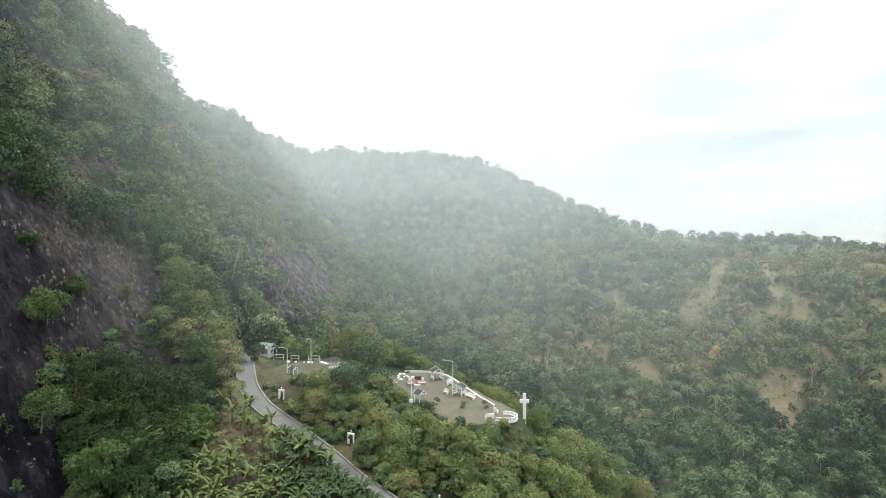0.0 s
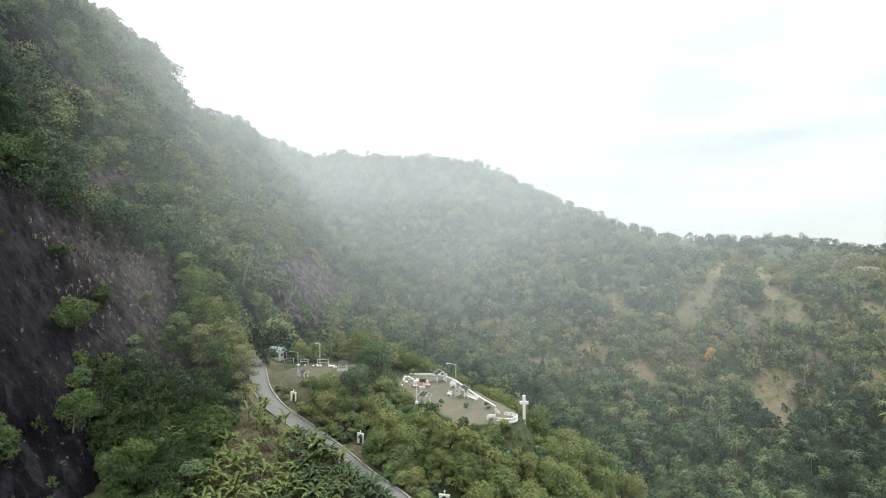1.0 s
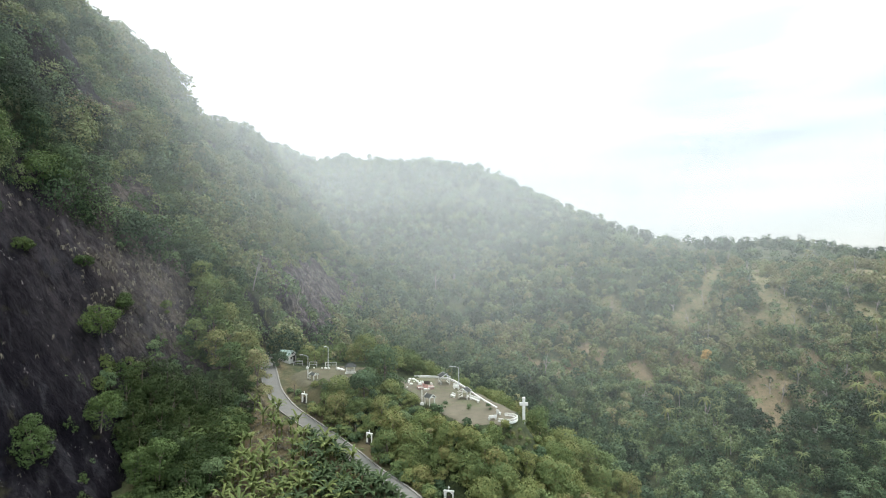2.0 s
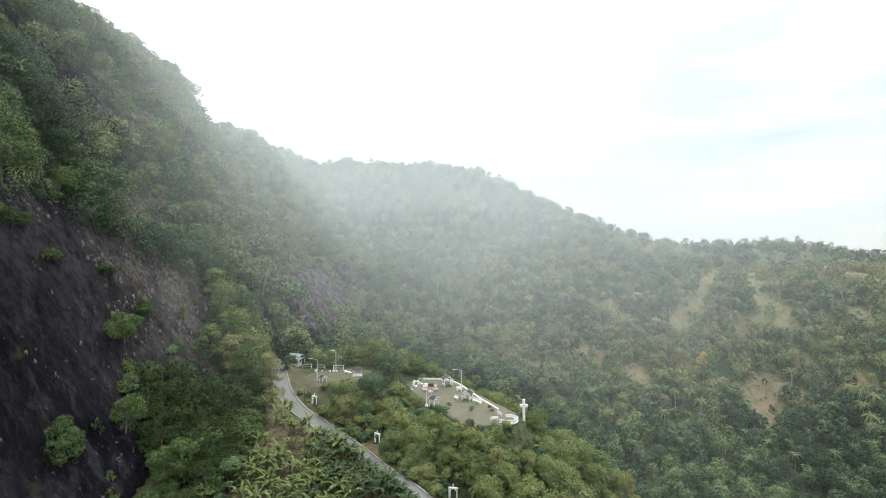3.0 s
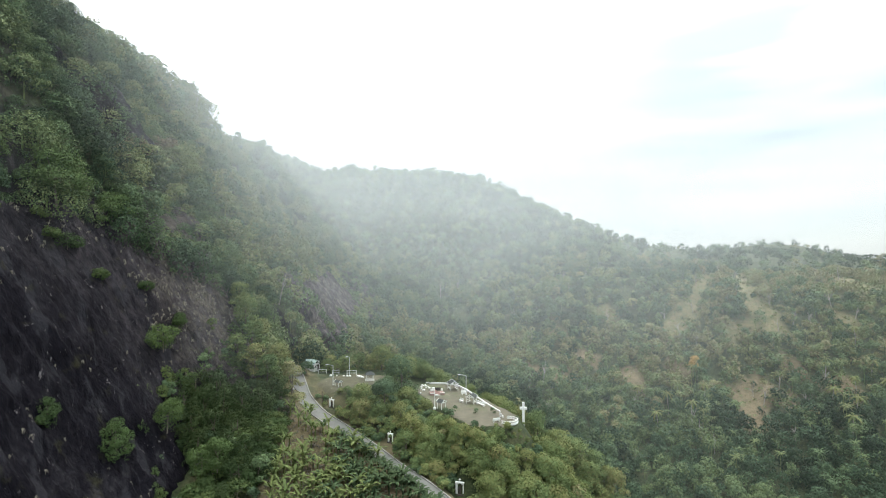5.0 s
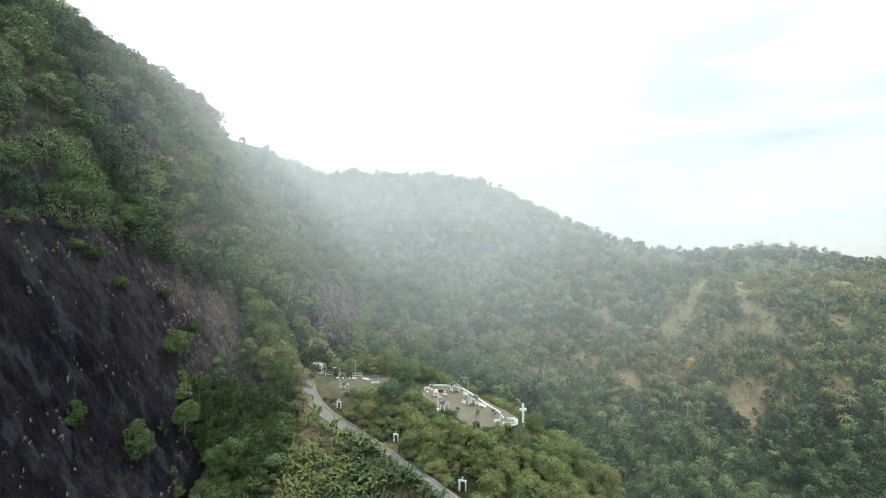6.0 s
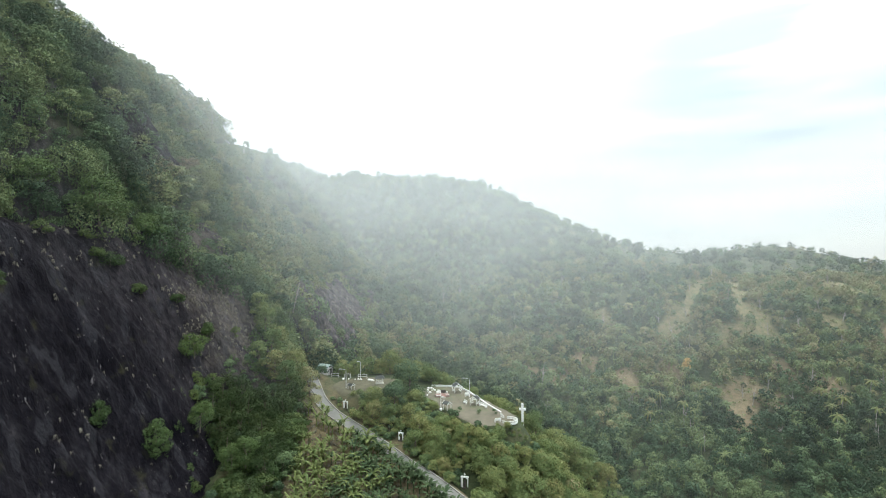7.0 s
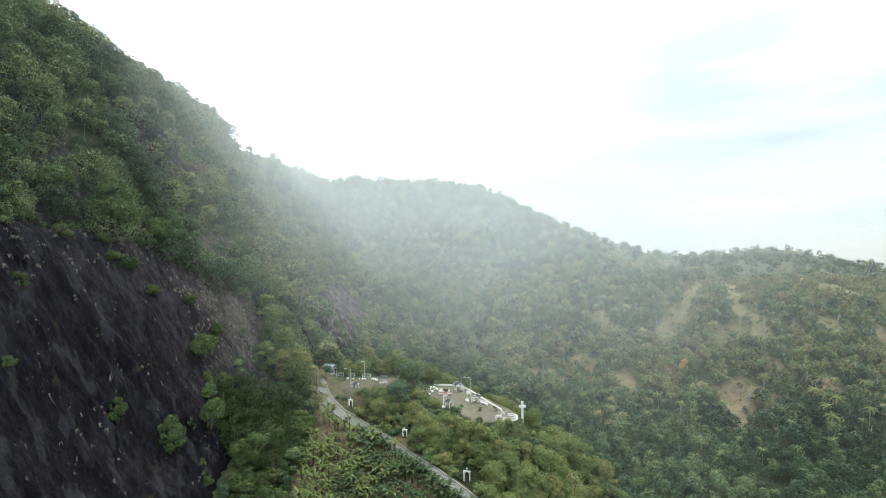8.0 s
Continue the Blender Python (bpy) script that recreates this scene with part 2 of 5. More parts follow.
CONCRETE = plain("road_concrete", (0.150, 0.146, 0.136), 0.85, 0.14, 0.9)
KERB = plain("kerb_concrete", (0.25, 0.24, 0.22), 0.85, 0.3, 1.2)
LAWN = plain("lawn", (0.098, 0.090, 0.058), 0.95, 0.35, 0.5)
k = Nodes("plaza_earth")
worn = k.mix(k.step(k.noise(0.5, 6), 0.35, 0.65), (0.088, 0.080, 0.058), (0.120, 0.106, 0.078))
weedy = k.mix(k.step(k.noise(1.6, 5), 0.35, 0.65), (0.060, 0.076, 0.034), (0.100, 0.106, 0.055))
k.bump(k.noise(2.5, 5), 0.4, 0.06)
PAVING = k.done(k.mix(k.step(k.noise(0.13, 5), 0.53, 0.68), worn, weedy), 0.95)
GALVANISED = plain("galvanised_steel", (0.52, 0.53, 0.53), 0.45, 0.15, 4.0)
ROOF_GREY = plain("grey_roof_sheet", (0.050, 0.054, 0.052), 0.85, 0.3, 2.0)
ROOF_GREEN = plain("green_roof_sheet", (0.38, 0.48, 0.43), 0.5, 0.2, 2.0)
RED = plain("faded_red_paint", (0.33, 0.225, 0.20), 0.7, 0.3, 2.0)
DARK = plain("dark_timber", (0.055, 0.045, 0.04), 0.8, 0.3, 4.0)
PLASTER = plain("plaster", (0.62, 0.61, 0.57), 0.8, 0.25, 1.0)


# ---- landform ----
def lattice(ix, iy, seed):
    h = np.sin(ix * 127.1 + iy * 311.7 + seed * 74.7) * 43758.5453
    return h - np.floor(h)


def vnoise(x, y, seed=0):
    """Smooth value noise, 0 to 1."""
    ix, iy = np.floor(x), np.floor(y)
    fx, fy = x - ix, y - iy
    fx, fy = fx * fx * (3 - 2 * fx), fy * fy * (3 - 2 * fy)
    a, b = lattice(ix, iy, seed), lattice(ix + 1, iy, seed)
    c, d = lattice(ix, iy + 1, seed), lattice(ix + 1, iy + 1, seed)
    return (a * (1 - fx) + b * fx) * (1 - fy) + (c * (1 - fx) + d * fx) * fy


def fbm(x, y, seed=0, octaves=4):
    total, amp = 0.0, 0.5
    for i in range(octaves):
        total = total + amp * (vnoise(x, y, seed + i * 3) - 0.5) * 2
        x, y, amp = x * 2.03 + 5.2, y * 2.03 + 1.3, amp * 0.5
    return total


def smax(a, b, k=4.0):
    m = np.maximum(a, b)
    return m + k * np.log(np.exp((a - m) / k) + np.exp((b - m) / k))


def smin(a, b, k=4.0):
    return -smax(-a, -b, k)


# the hill across the valley: heights on a coarse plan
HILL_X = [-140, -100, -44, 21, 90, 174, 270, 420]
HILL_Y = [120, 165, 215, 245, 270, 300, 350, 440, 490, 620]
HILL_Z = np.array([
    [-20, -10, 0, 5, 10, 20, 40, 105, 108, 60],
    [-20, -10, 0, 5, 12, 22, 45, 107, 114, 60],
    [-20, -14, -4, 2, 8, 15, 28, 111, 117, 60],
    [-40, -34, -18, -8, 3, 12, 40, 104, 105, 50],
    [-75, -55, -31, -10, 15, 27, 43, 76, 68, 30],
    [-90, -70, -36, -8, 17, 25, 31, 44, 38, 15],
    [-95, -78, -46, -15, 8, 17, 25, 36, 34, 10],
    [-100, -85, -60, -32, -12, 3, 13, 24, 26, 5],
], dtype=float)


def hill_table(x, y):
    ix = np.clip(np.searchsorted(HILL_X, x) - 1, 0, len(HILL_X) - 2)
    iy = np.clip(np.searchsorted(HILL_Y, y) - 1, 0, len(HILL_Y) - 2)
    hx, hy = np.array(HILL_X, float), np.array(HILL_Y, float)
    fx = np.clip((x - hx[ix]) / (hx[ix + 1] - hx[ix]), 0, 1)
    fy = np.clip((y - hy[iy]) / (hy[iy + 1] - hy[iy]), 0, 1)
    return (HILL_Z[ix, iy] * (1 - fx) + HILL_Z[ix + 1, iy] * fx) * (1 - fy) + (HILL_Z[ix, iy + 1] * (1 - fx) + HILL_Z[ix + 1, iy + 1] * fx) * fy


def hill(x, y):
    total = 0.0
    for dx in (-16, 0, 16):
        for dy in (-12, 0, 12):
            total = total + hill_table(x + dx, y + dy)
    z = total / 9
    # beyond the hill and to the east the land falls to the sea
    z = z - 0.25 * np.maximum(0, y - 620) - 0.20 * np.maximum(0, x - 420) - 0.5 * np.maximum(0, 100 - y)
    far = 50 - 45 * (np.sqrt(1 + ((x - 440) / 95) ** 2 + ((y - 690) / 60) ** 2) - 1)
    gully = np.abs(fbm(x * 0.018 + 3, y * 0.007, 5, 3)) * 9
    return smax(z - gully * np.clip((y - 190) / 60, 0, 1) + 2, far, 6)


def mountain_foot(y):
    return np.interp(y, [-200, 20, 62, 90, 105, 115, 150, 190, 205, 238, 262, 280, 320, 360, 450, 650], [-92, -75, -72, -64, -57, -53, -50, -48, -46, -40, -29, -31, -56, -66, -70, -80])


def mountain_slope(y):
    return np.interp(y, [0, 85, 113, 150, 210, 245, 285, 450], [2.4, 2.4, 1.8, 1.6, 1.35, 1.05, 1.0, 1.0])


def mountain_base(y):
    return np.interp(y, [0, 90, 115, 190, 210, 245, 275, 350, 450], [0, 0, 0, 6, 4, 1, 3, 25, 60])


def mountain(x, y):
    base = mountain_base(y)
    d = mountain_foot(y) - x
    up = base + np.where(d > 0, mountain_slope(y), 1.7) * d
    up = up + 0.6 * np.clip((y - 165) / 30, 0, 1) * np.maximum(0, d - np.interp(y, [205, 250], [47, 56]))
    spur = 105 + 0.55 * (-110 - x) - 0.2 * np.maximum(0, -125 - x) - 0.5 * np.maximum(0, y - 188) - 2.0 * np.maximum(0, y - 204) - 0.05 * np.maximum(0, 188 - y)
    back = np.interp(y, [200, 245, 340, 450, 650], [73, 91, 109, 114, 60]) + 0.10 * np.clip(-108 - x, 0, 60)
    crest = smax(spur, back, 5)
    z = smin(up, crest, 6)
    return np.maximum(z, -200) + fbm(x * 0.05, y * 0.05, 11, 4) * 5 * np.clip(d / 30, 0, 1)


# the road up to the plaza: x, y, z of its middle
ROAD = [(-55, 143, 1.2), (-49, 130, 0.8), (-45.3, 121, -0.1), (-42.2, 113.8, -2.3), (-36.9, 106.4, -4.3), (-27.6, 98.6, -6.8), (-20.5, 92.3, -8.8), (-14.3, 85.7, -10.6), (-9.4, 82.2, -11.9), (-5.3, 78.3, -13.4), (4, 70, -17), (18, 62, -21), (38, 54, -27)]
ROAD_HALF = 1.8


def road_line(step=0.5):
    """Points along the middle of the road, smoothed."""
    p = np.array(ROAD, float)
    s = np.concatenate([[0], np.cumsum(np.linalg.norm(np.diff(p[:, :2], axis=0), axis=1))])
    u = np.arange(0, s[-1], step)
    out = np.stack([np.interp(u, s, p[:, i]) for i in range(3)], 1)
    for _ in range(40):
        out[1:-1] = (out[:-2] + 2 * out[1:-1] + out[2:]) / 4
    return out


LINE = road_line(1.0)


def east_of_wall(x, y):
    return ((x + 8) * 39 + (y - 131) * 24) / 45.8


def plaza_level(x, y):
    return -0.6 - 2.7 * np.clip((x + 19) / 8, 0, 1)


def segment_distance(x, y, a, b):
    ax, ay, bx, by = *a, *b
    t = np.clip(((x - ax) * (bx - ax) + (y - ay) * (by - ay)) / ((bx - ax) ** 2 + (by - ay) ** 2), 0, 1)
    return np.hypot(x - ax - t * (bx - ax), y - ay - t * (by - ay))


def lawn_distance(x, y):
    return segment_distance(x, y, (-30, 122.5), (-27, 122)) - 10.3


def plaza_distance(x, y):
    return segment_distance(x, y, (-6, 124), (6.5, 98)) - 7.4


def knoll(x, y):
    bank = -7 + 0.45 * (y - 93) - 0.05 * (x + 33)
    bank = bank - 0.3 * np.maximum(0, x + 14) * np.clip((104 - y) / 6, 0, 1)
    bank = smin(bank, plaza_level(x, y), 1.5)
    bank = bank - 0.55 * np.maximum(0, y - 137) - 0.75 * np.maximum(0, east_of_wall(x, y) - 1) - 0.35 * np.maximum(0, 70 - y)
    bank = bank + fbm(x * 0.09, y * 0.09, 21, 3) * 1.2
    flat = np.minimum(lawn_distance(x, y), plaza_distance(x, y))
    level = plaza_level(x, y) - 1.5 * np.maximum(0, flat)
    w = np.clip(1 - flat / 1.5, 0, 1)
    return np.maximum(bank, level) * (1 - w) + plaza_level(x, y) * w


def terrain(x, y):
    x, y = np.asarray(x, float), np.asarray(y, float)
    z = smax(hill(x, y), mountain(x, y), 5)
    k = knoll(x, y)
    flat = np.minimum(lawn_distance(x, y), plaza_distance(x, y))
    z = np.where(flat < 1, k, smax(z, k, 2.0))
    z = z + fbm(x * 0.06, y * 0.06, 31, 4) * 2.2 * np.clip((y - 150) / 40, 0, 1)
    near = (x > -70) & (x < 60) & (y > 40) & (y < 160)
    if near.any():
        q = np.stack([x[near], y[near]], -1)
        d = np.linalg.norm(q[:, None, :] - LINE[None, :, :2], axis=2)
        i = d.argmin(1)
        w = np.clip((ROAD_HALF + 5.5 - d.min(1)) / 4.6, 0, 1)
        w = w * w * (3 - 2 * w)
        zn = z[near] * (1 - w) + (LINE[i, 2] - 0.08) * w
        z[near] = zn
    return z


# ---- building helpers ----
def quads_object(name, verts, quads, material, tint=None, smooth=False):
    """A large mesh from arrays: verts (n, 3), faces (m, 3 or 4), tint per vertex."""
    me = bpy.data.meshes.new(name)
    me.vertices.add(len(verts))
    me.vertices.foreach_set("co", np.ascontiguousarray(verts, np.float32).ravel())
    n = quads.shape[1]
    me.loops.add(quads.size)
    me.loops.foreach_set("vertex_index", quads.astype(np.int32).ravel())
    me.polygons.add(len(quads))
    me.polygons.foreach_set("loop_start", np.arange(0, quads.size, n, dtype=np.int32))
    me.polygons.foreach_set("use_smooth", np.full(len(quads), smooth))
    if tint is not None:
        me.attributes.new("tint", "FLOAT", "POINT").data.foreach_set("value", tint.astype(np.float32))
    me.materials.append(material)
    me.update(calc_edges=True)
    return new(name, me)


def part(name, bm, material, parent, label=""):
    """Links a bmesh as one mesh object under a thing or a part."""
    me = bpy.data.meshes.new(name)
    bm.to_mesh(me)
    bm.free()
    me.materials.append(material)
    ob = new(name, me)
    ob.parent = parent
    return tagged(ob, label)


def thing(name, m, label, category, group="", kind=""):
    ob = new(name)
    ob.empty_display_size = 0.3
    ob.matrix_world = m
    return tagged(ob, label, category, group, kind)


def box(bm, c, s, bevel=0.0, turn=None):
    """Adds a box with middle c and sizes s."""
    made = bmesh.ops.create_cube(bm, size=1.0)["verts"]
    m = Matrix.Translation(c) @ (turn if turn else Matrix.Identity(4)) @ Matrix.Diagonal((*s, 1))
    bmesh.ops.transform(bm, matrix=m, verts=made)
    if bevel:
        edges = {e for v in made for e in v.link_edges}
        bmesh.ops.bevel(bm, geom=list(edges), offset=bevel, segments=1, affect="EDGES")
    return bm


def rod(bm, a, b, r0, r1=None, n=8):
    """Adds a tapered round bar from a to b."""
    a, b = Vector(a), Vector(b)
    r1 = r0 if r1 is None else r1
    made = bmesh.ops.create_cone(bm, cap_ends=True, segments=n, radius1=r0, radius2=r1, depth=(b - a).length)["verts"]
    q = (b - a).to_track_quat("Z", "Y").to_matrix().to_4x4()
    bmesh.ops.transform(bm, matrix=Matrix.Translation((a + b) / 2) @ q, verts=made)
    return bm


def ribbon(points, width, z0, z1):
    """One unbroken bar of rectangular section along a line of plan points."""
    bm, rows = bmesh.new(), []
    for i, p in enumerate(points):
        a, b = Vector(points[max(0, i - 1)]), Vector(points[min(len(points) - 1, i + 1)])
        n = Vector((-(b - a).y, (b - a).x)).normalized() * width / 2
        rows.append([bm.verts.new((p[0] + s * n.x, p[1] + s * n.y, z)) for s, z in ((-1, z0), (1, z0), (1, z1), (-1, z1))])
    for p, q in zip(rows, rows[1:]):
        for i in range(4):
            bm.faces.new((p[i], p[(i + 1) % 4], q[(i + 1) % 4], q[i]))
    bm.faces.new(rows[0])
    bm.faces.new(rows[-1])
    bmesh.ops.recalc_face_normals(bm, faces=bm.faces[:])
    return bm


def ground_at(x, y):
    return float(terrain(np.array([x], float), np.array([y], float))[0])


# clearings on the far slope: strips from one plan point to another, and their half width
GRASSY = [(154, 287, 133, 261, 9), (133, 261, 113, 249, 10), (154, 287, 186, 310, 8), (178, 302, 169, 264, 11), (167, 264, 171, 249, 14), (146, 247, 172, 251, 8), (245, 328, 242, 296, 12), (238, 290, 246, 276, 8),
          (92, 404, 120, 388, 15), (117, 350, 112, 342, 11), (91, 325, 84, 318, 9), (53, 253, 57, 248, 7), (110, 425, 140, 418, 15), (-136, 440, -128, 442, 8), (-100, 466, -90, 470, 5), (205, 268, 214, 258, 7), (84, 262, 88, 258, 6)]
EARTHEN = [(131, 221, 143, 222, 9), (143, 222, 153, 216, 9), (143, 221, 130, 205, 10), (40, 216, 53, 220, 10), (84, 213, 86, 224, 7), (183, 225, 194, 223, 8), (167, 234, 172, 231, 7), (108, 232, 112, 228, 5), (240, 250, 244, 240, 9), (64, 236, 70, 232, 5)]


def clearing(x, y, strips):
    """How deep a point lies in the nearest clearing: 1 in its middle, 0 at its ragged edge and outside."""
    best = np.zeros(x.shape)
    ragged = np.clip(0.95 + 1.1 * fbm(x * 0.12, y * 0.12, 77, 4), 0.35, 1.7)
    for a, b, c, d, q in strips:
        best = np.maximum(best, 1 - segment_distance(x, y, (a, b), (c, d)) / (q * ragged))
    return np.clip(best, 0, 1)


def in_clearing(x, y):
    return 1.8 * clearing(x, y, GRASSY + EARTHEN) > np.random.default_rng(3).random(len(x))


# ---- ground: one sheet to the horizon ----
def stretched(lo, hi, step, reach):
    mid = np.arange(lo, hi + step, step)
    out = [reach * (i / 14) ** 3 for i in range(1, 15)]
    return np.concatenate([[lo - o - step for o in reversed(out)], mid, [mid[-1] + o + step for o in out]])


gx = np.concatenate([stretched(-180, -60, 2.2, 3800)[:-14], np.arange(-58, 40, 1.5), stretched(41, 520, 3.2, 3800)[14:]])
gy = np.concatenate([stretched(-60, 40, 5.0, 1200)[:-14], np.arange(44, 150, 1.5), stretched(151, 700, 3.2, 4200)[14:]])
GX, GY = np.meshgrid(gx, gy, indexing="ij")
GZ = terrain(GX.ravel(), GY.ravel())
GZ = np.maximum(GZ, -230)
nx, ny = len(gx), len(gy)
idx = np.arange(nx * ny).reshape(nx, ny)
quads = np.stack([idx[:-1, :-1].ravel(), idx[1:, :-1].ravel(), idx[1:, 1:].ravel(), idx[:-1, 1:].ravel()], 1)
ground = quads_object("ground", np.stack([GX.ravel(), GY.ravel(), GZ], 1), quads, GROUND, smooth=True)
gxf, gyf = GX.ravel(), GY.ravel()
bank_earth = np.clip((91 - 0.78 * (gxf + 21) - gyf) / 3, 0, 1) * np.clip((gxf + 44) / 4, 0, 1) * np.clip((gyf - 60) / 5, 0, 1) * np.clip((20 - gxf) / 5, 0, 1)
verge_d = np.min(np.hypot(gxf[::1, None] - LINE[None, ::3, 0], gyf[::1, None] - LINE[None, ::3, 1]), axis=1)
dry = np.clip(1.7 * clearing(gxf, gyf, GRASSY), 0, 1)
earth = np.maximum(np.clip(1.6 * clearing(gxf, gyf, EARTHEN), 0, 0.85), np.maximum(0.92 * bank_earth, np.clip(1 - (verge_d - 3) / 4, 0, 0.5)))
for key, values in (("dry", dry), ("earth", earth)):
    ground.data.attributes.new(key, "FLOAT", "POINT").data.foreach_set("value", values.astype(np.float32))
tagged(ground, "hillside of dry grass, undergrowth and bare earth", "ground", kind="structure")

k = Nodes("sea_water")
k.bsdf.inputs["IOR"].default_value = 1.33
k.bsdf.inputs["Specular IOR Level"].default_value = 0.5
k.bump(k.noise(0.05, 5), 0.3, 1.0)
SEA = k.done(k.mix(k.noise(0.004, 3), (0.05, 0.10, 0.13), (0.08, 0.14, 0.16)), 0.25)
n = 24
sx, sy = np.meshgrid(np.linspace(-4600, 4600, n), np.linspace(-1500, 4600, n), indexing="ij")
si = np.arange(n * n).reshape(n, n)
sea = quads_object("water", np.stack([sx.ravel(), sy.ravel(), np.full(n * n, -180.0)], 1),
                   np.stack([si[:-1, :-1].ravel(), si[1:, :-1].ravel(), si[1:, 1:].ravel(), si[:-1, 1:].ravel()], 1), SEA)
tagged(sea, "pale grey sea beyond the hills under haze", "water", kind="structure")

# ---- road and kerbs ----
line = road_line(0.5)
tang = np.gradient(line[:, :2], axis=0)
tang /= np.linalg.norm(tang, axis=1)[:, None]
side = np.stack([tang[:, 1], -tang[:, 0]], 1)  # towards the right hand of someone walking down


def strip(name, lo, hi, z0, z1, material, skirt=0.4):
    """A slab along the road between two offsets from its middle."""
    prof = [(lo, z0 - skirt), (lo, z1), (hi, z1), (hi, z0 - skirt)]
    v = np.concatenate([np.column_stack([line[:, :2] + side * o, line[:, 2] + h]) for o, h in prof])
    m, q = len(line), []
    for j in range(3):
        a = np.arange(m - 1) + j * m
        q.append(np.stack([a, a + 1, a + m + 1, a + m], 1))
    return quads_object(name, v, np.concatenate(q), material)


tagged(strip("road", -ROAD_HALF, ROAD_HALF, 0, 0.05, CONCRETE), "narrow pale concrete road climbing round the knoll", "road", kind="structure")
tagged(strip("kerb", -ROAD_HALF - 0.32, -ROAD_HALF - 0.003, 0, 0.28, KERB), "low pale concrete kerb along the road's edge", "kerb", kind="structure")
tagged(strip("kerb", ROAD_HALF + 0.003, ROAD_HALF + 0.22, 0, 0.16, KERB), "low weathered concrete kerb along the road's edge", "kerb", kind="structure")

# ---- rock faces ----
def rock_face(y0, y1, z0, z1, step, out, ragged, label):
    """A bare part of the mountain's flank, furrowed downwards, its rim sunk into the slope."""
    Y, Z = np.meshgrid(np.arange(y0, y1, step), np.arange(z0, z1, step), indexing="ij")
    base = mountain_base(Y)
    rise = Z - base
    X = mountain_foot(Y) - rise / np.where(rise > 0, mountain_slope(Y), 1.7)
    rim = np.minimum(np.minimum((Y - y0) / 8, (y1 - Y) / 12), np.minimum((Z - z0) / 6, (z1 - Z) / 9)) + ragged * fbm(Y * 0.12, Z * 0.12, 49, 3)
    furrow = np.abs(fbm(Y * 0.42 + 0.13 * Z, Z * 0.05, 43, 3))
    relief = 1.6 * fbm(Y * 0.11 + 0.03 * Z, Z * 0.03, 41, 4) + 1.9 * furrow + 0.6 * fbm(Y * 0.8, Z * 0.4, 47, 2) + 0.7 * np.abs(fbm(Y * 0.75 + 0.3 * Z, Z * 0.10, 51, 2))
    X = X + out + relief - 7 * np.clip(1 - rim, 0, 1)
    i = np.arange(Y.size).reshape(Y.shape)
    ob = quads_object("rock_cliff", np.stack([X.ravel(), Y.ravel(), Z.ravel()], 1),
                      np.stack([i[:-1, :-1].ravel(), i[:-1, 1:].ravel(), i[1:, 1:].ravel(), i[1:, :-1].ravel()], 1), ROCK, smooth=True)
    tagged(ob, label, "cliff", kind="structure")
    return X


CX = rock_face(8, 132, -34, 54, 0.6, 1.9, 0.4, "steep dark grey rock face with pale streaks and flecks")
rock_face(160, 262, -6, 36, 0.8, 3.2, 1.3, "smaller weathered rock face among trees on the mountain")
rock_face(100, 132, 60, 92, 0.7, 3.4, 0.8, "bare dark rock outcrop high on the wooded mountainside")


def cliff_x(y, z):
    i, j = int(round((y - 8) / 0.6)), int(round((z + 34) / 0.6))
    return float(CX[min(max(i, 0), CX.shape[0] - 1), min(max(j, 0), CX.shape[1] - 1)])


# ---- foliage ----
rng = np.random.default_rng(7)


def leaf_cloud(lobes, count, size, r, under=-0.35):
    """Leaf clumps on the skins of several lobes: lobes are (x, y, z, radius, flatness). Returns verts (3 count, 3)."""
    lobes = np.array(lobes, float)
    area = lobes[:, 3] ** 2
    pick = r.choice(len(lobes), count * 2, p=area / area.sum())
    d = r.normal(size=(count * 2, 3))
    d /= np.linalg.norm(d, axis=1)[:, None]
    d[:, 2] = np.where(d[:, 2] < under, -d[:, 2], d[:, 2])
    rad = lobes[pick, 3] * (0.60 + 0.62 * r.random(count * 2) ** 0.9)
    p = lobes[pick, :3] + d * rad[:, None] * np.stack([np.ones(count * 2), np.ones(count * 2), lobes[pick, 4]], 1)
    inside = np.zeros(count * 2, bool)
    for x, y, z, q, f in lobes:
        inside |= np.sqrt((p[:, 0] - x) ** 2 + (p[:, 1] - y) ** 2 + ((p[:, 2] - z) / f) ** 2) < q * 0.72
    keep = np.concatenate([np.where(~inside)[0], np.where(inside)[0]])[:count]
    p, d = p[keep], d[keep]
    nrm = d + r.normal(size=p.shape) * 0.32 + np.array([0, 0, 0.2])
    nrm /= np.linalg.norm(nrm, axis=1)[:, None]
    a = np.cross(nrm, r.normal(size=p.shape))
    a /= np.linalg.norm(a, axis=1)[:, None]
    b = np.cross(nrm, a)
    s = size * (0.55 + 0.9 * r.random(len(p)))[:, None]
    return np.stack([p - a * s, p + a * s * 0.55 + b * s * 0.7, p + a * s * 0.45 - b * s * 0.75 + nrm * s * 0.2], 1).reshape(-1, 3)


def tree_lobes(r, width, height, lobes, base=0.35):
    """Uneven crown: lobes of differing size round a leaning axis."""
    out, lean = [(0, 0, height * 0.72, width * 0.34, 0.85)], r.normal(size=2) * width * 0.06
    for i in range(lobes):
        a, u = r.random() * 6.283, r.random()
        h = height * (base + (0.95 - base) * u)
        reach = width * 0.5 * (0.35 + 0.65 * r.random()) * (1.05 - 0.55 * u)
        q = width * (0.09 + 0.13 * r.random())
        out.append((lean[0] * u + reach * math.cos(a), lean[1] * u + reach * math.sin(a), h - q * 0.5, q, 0.62 + 0.3 * r.random()))
    return out


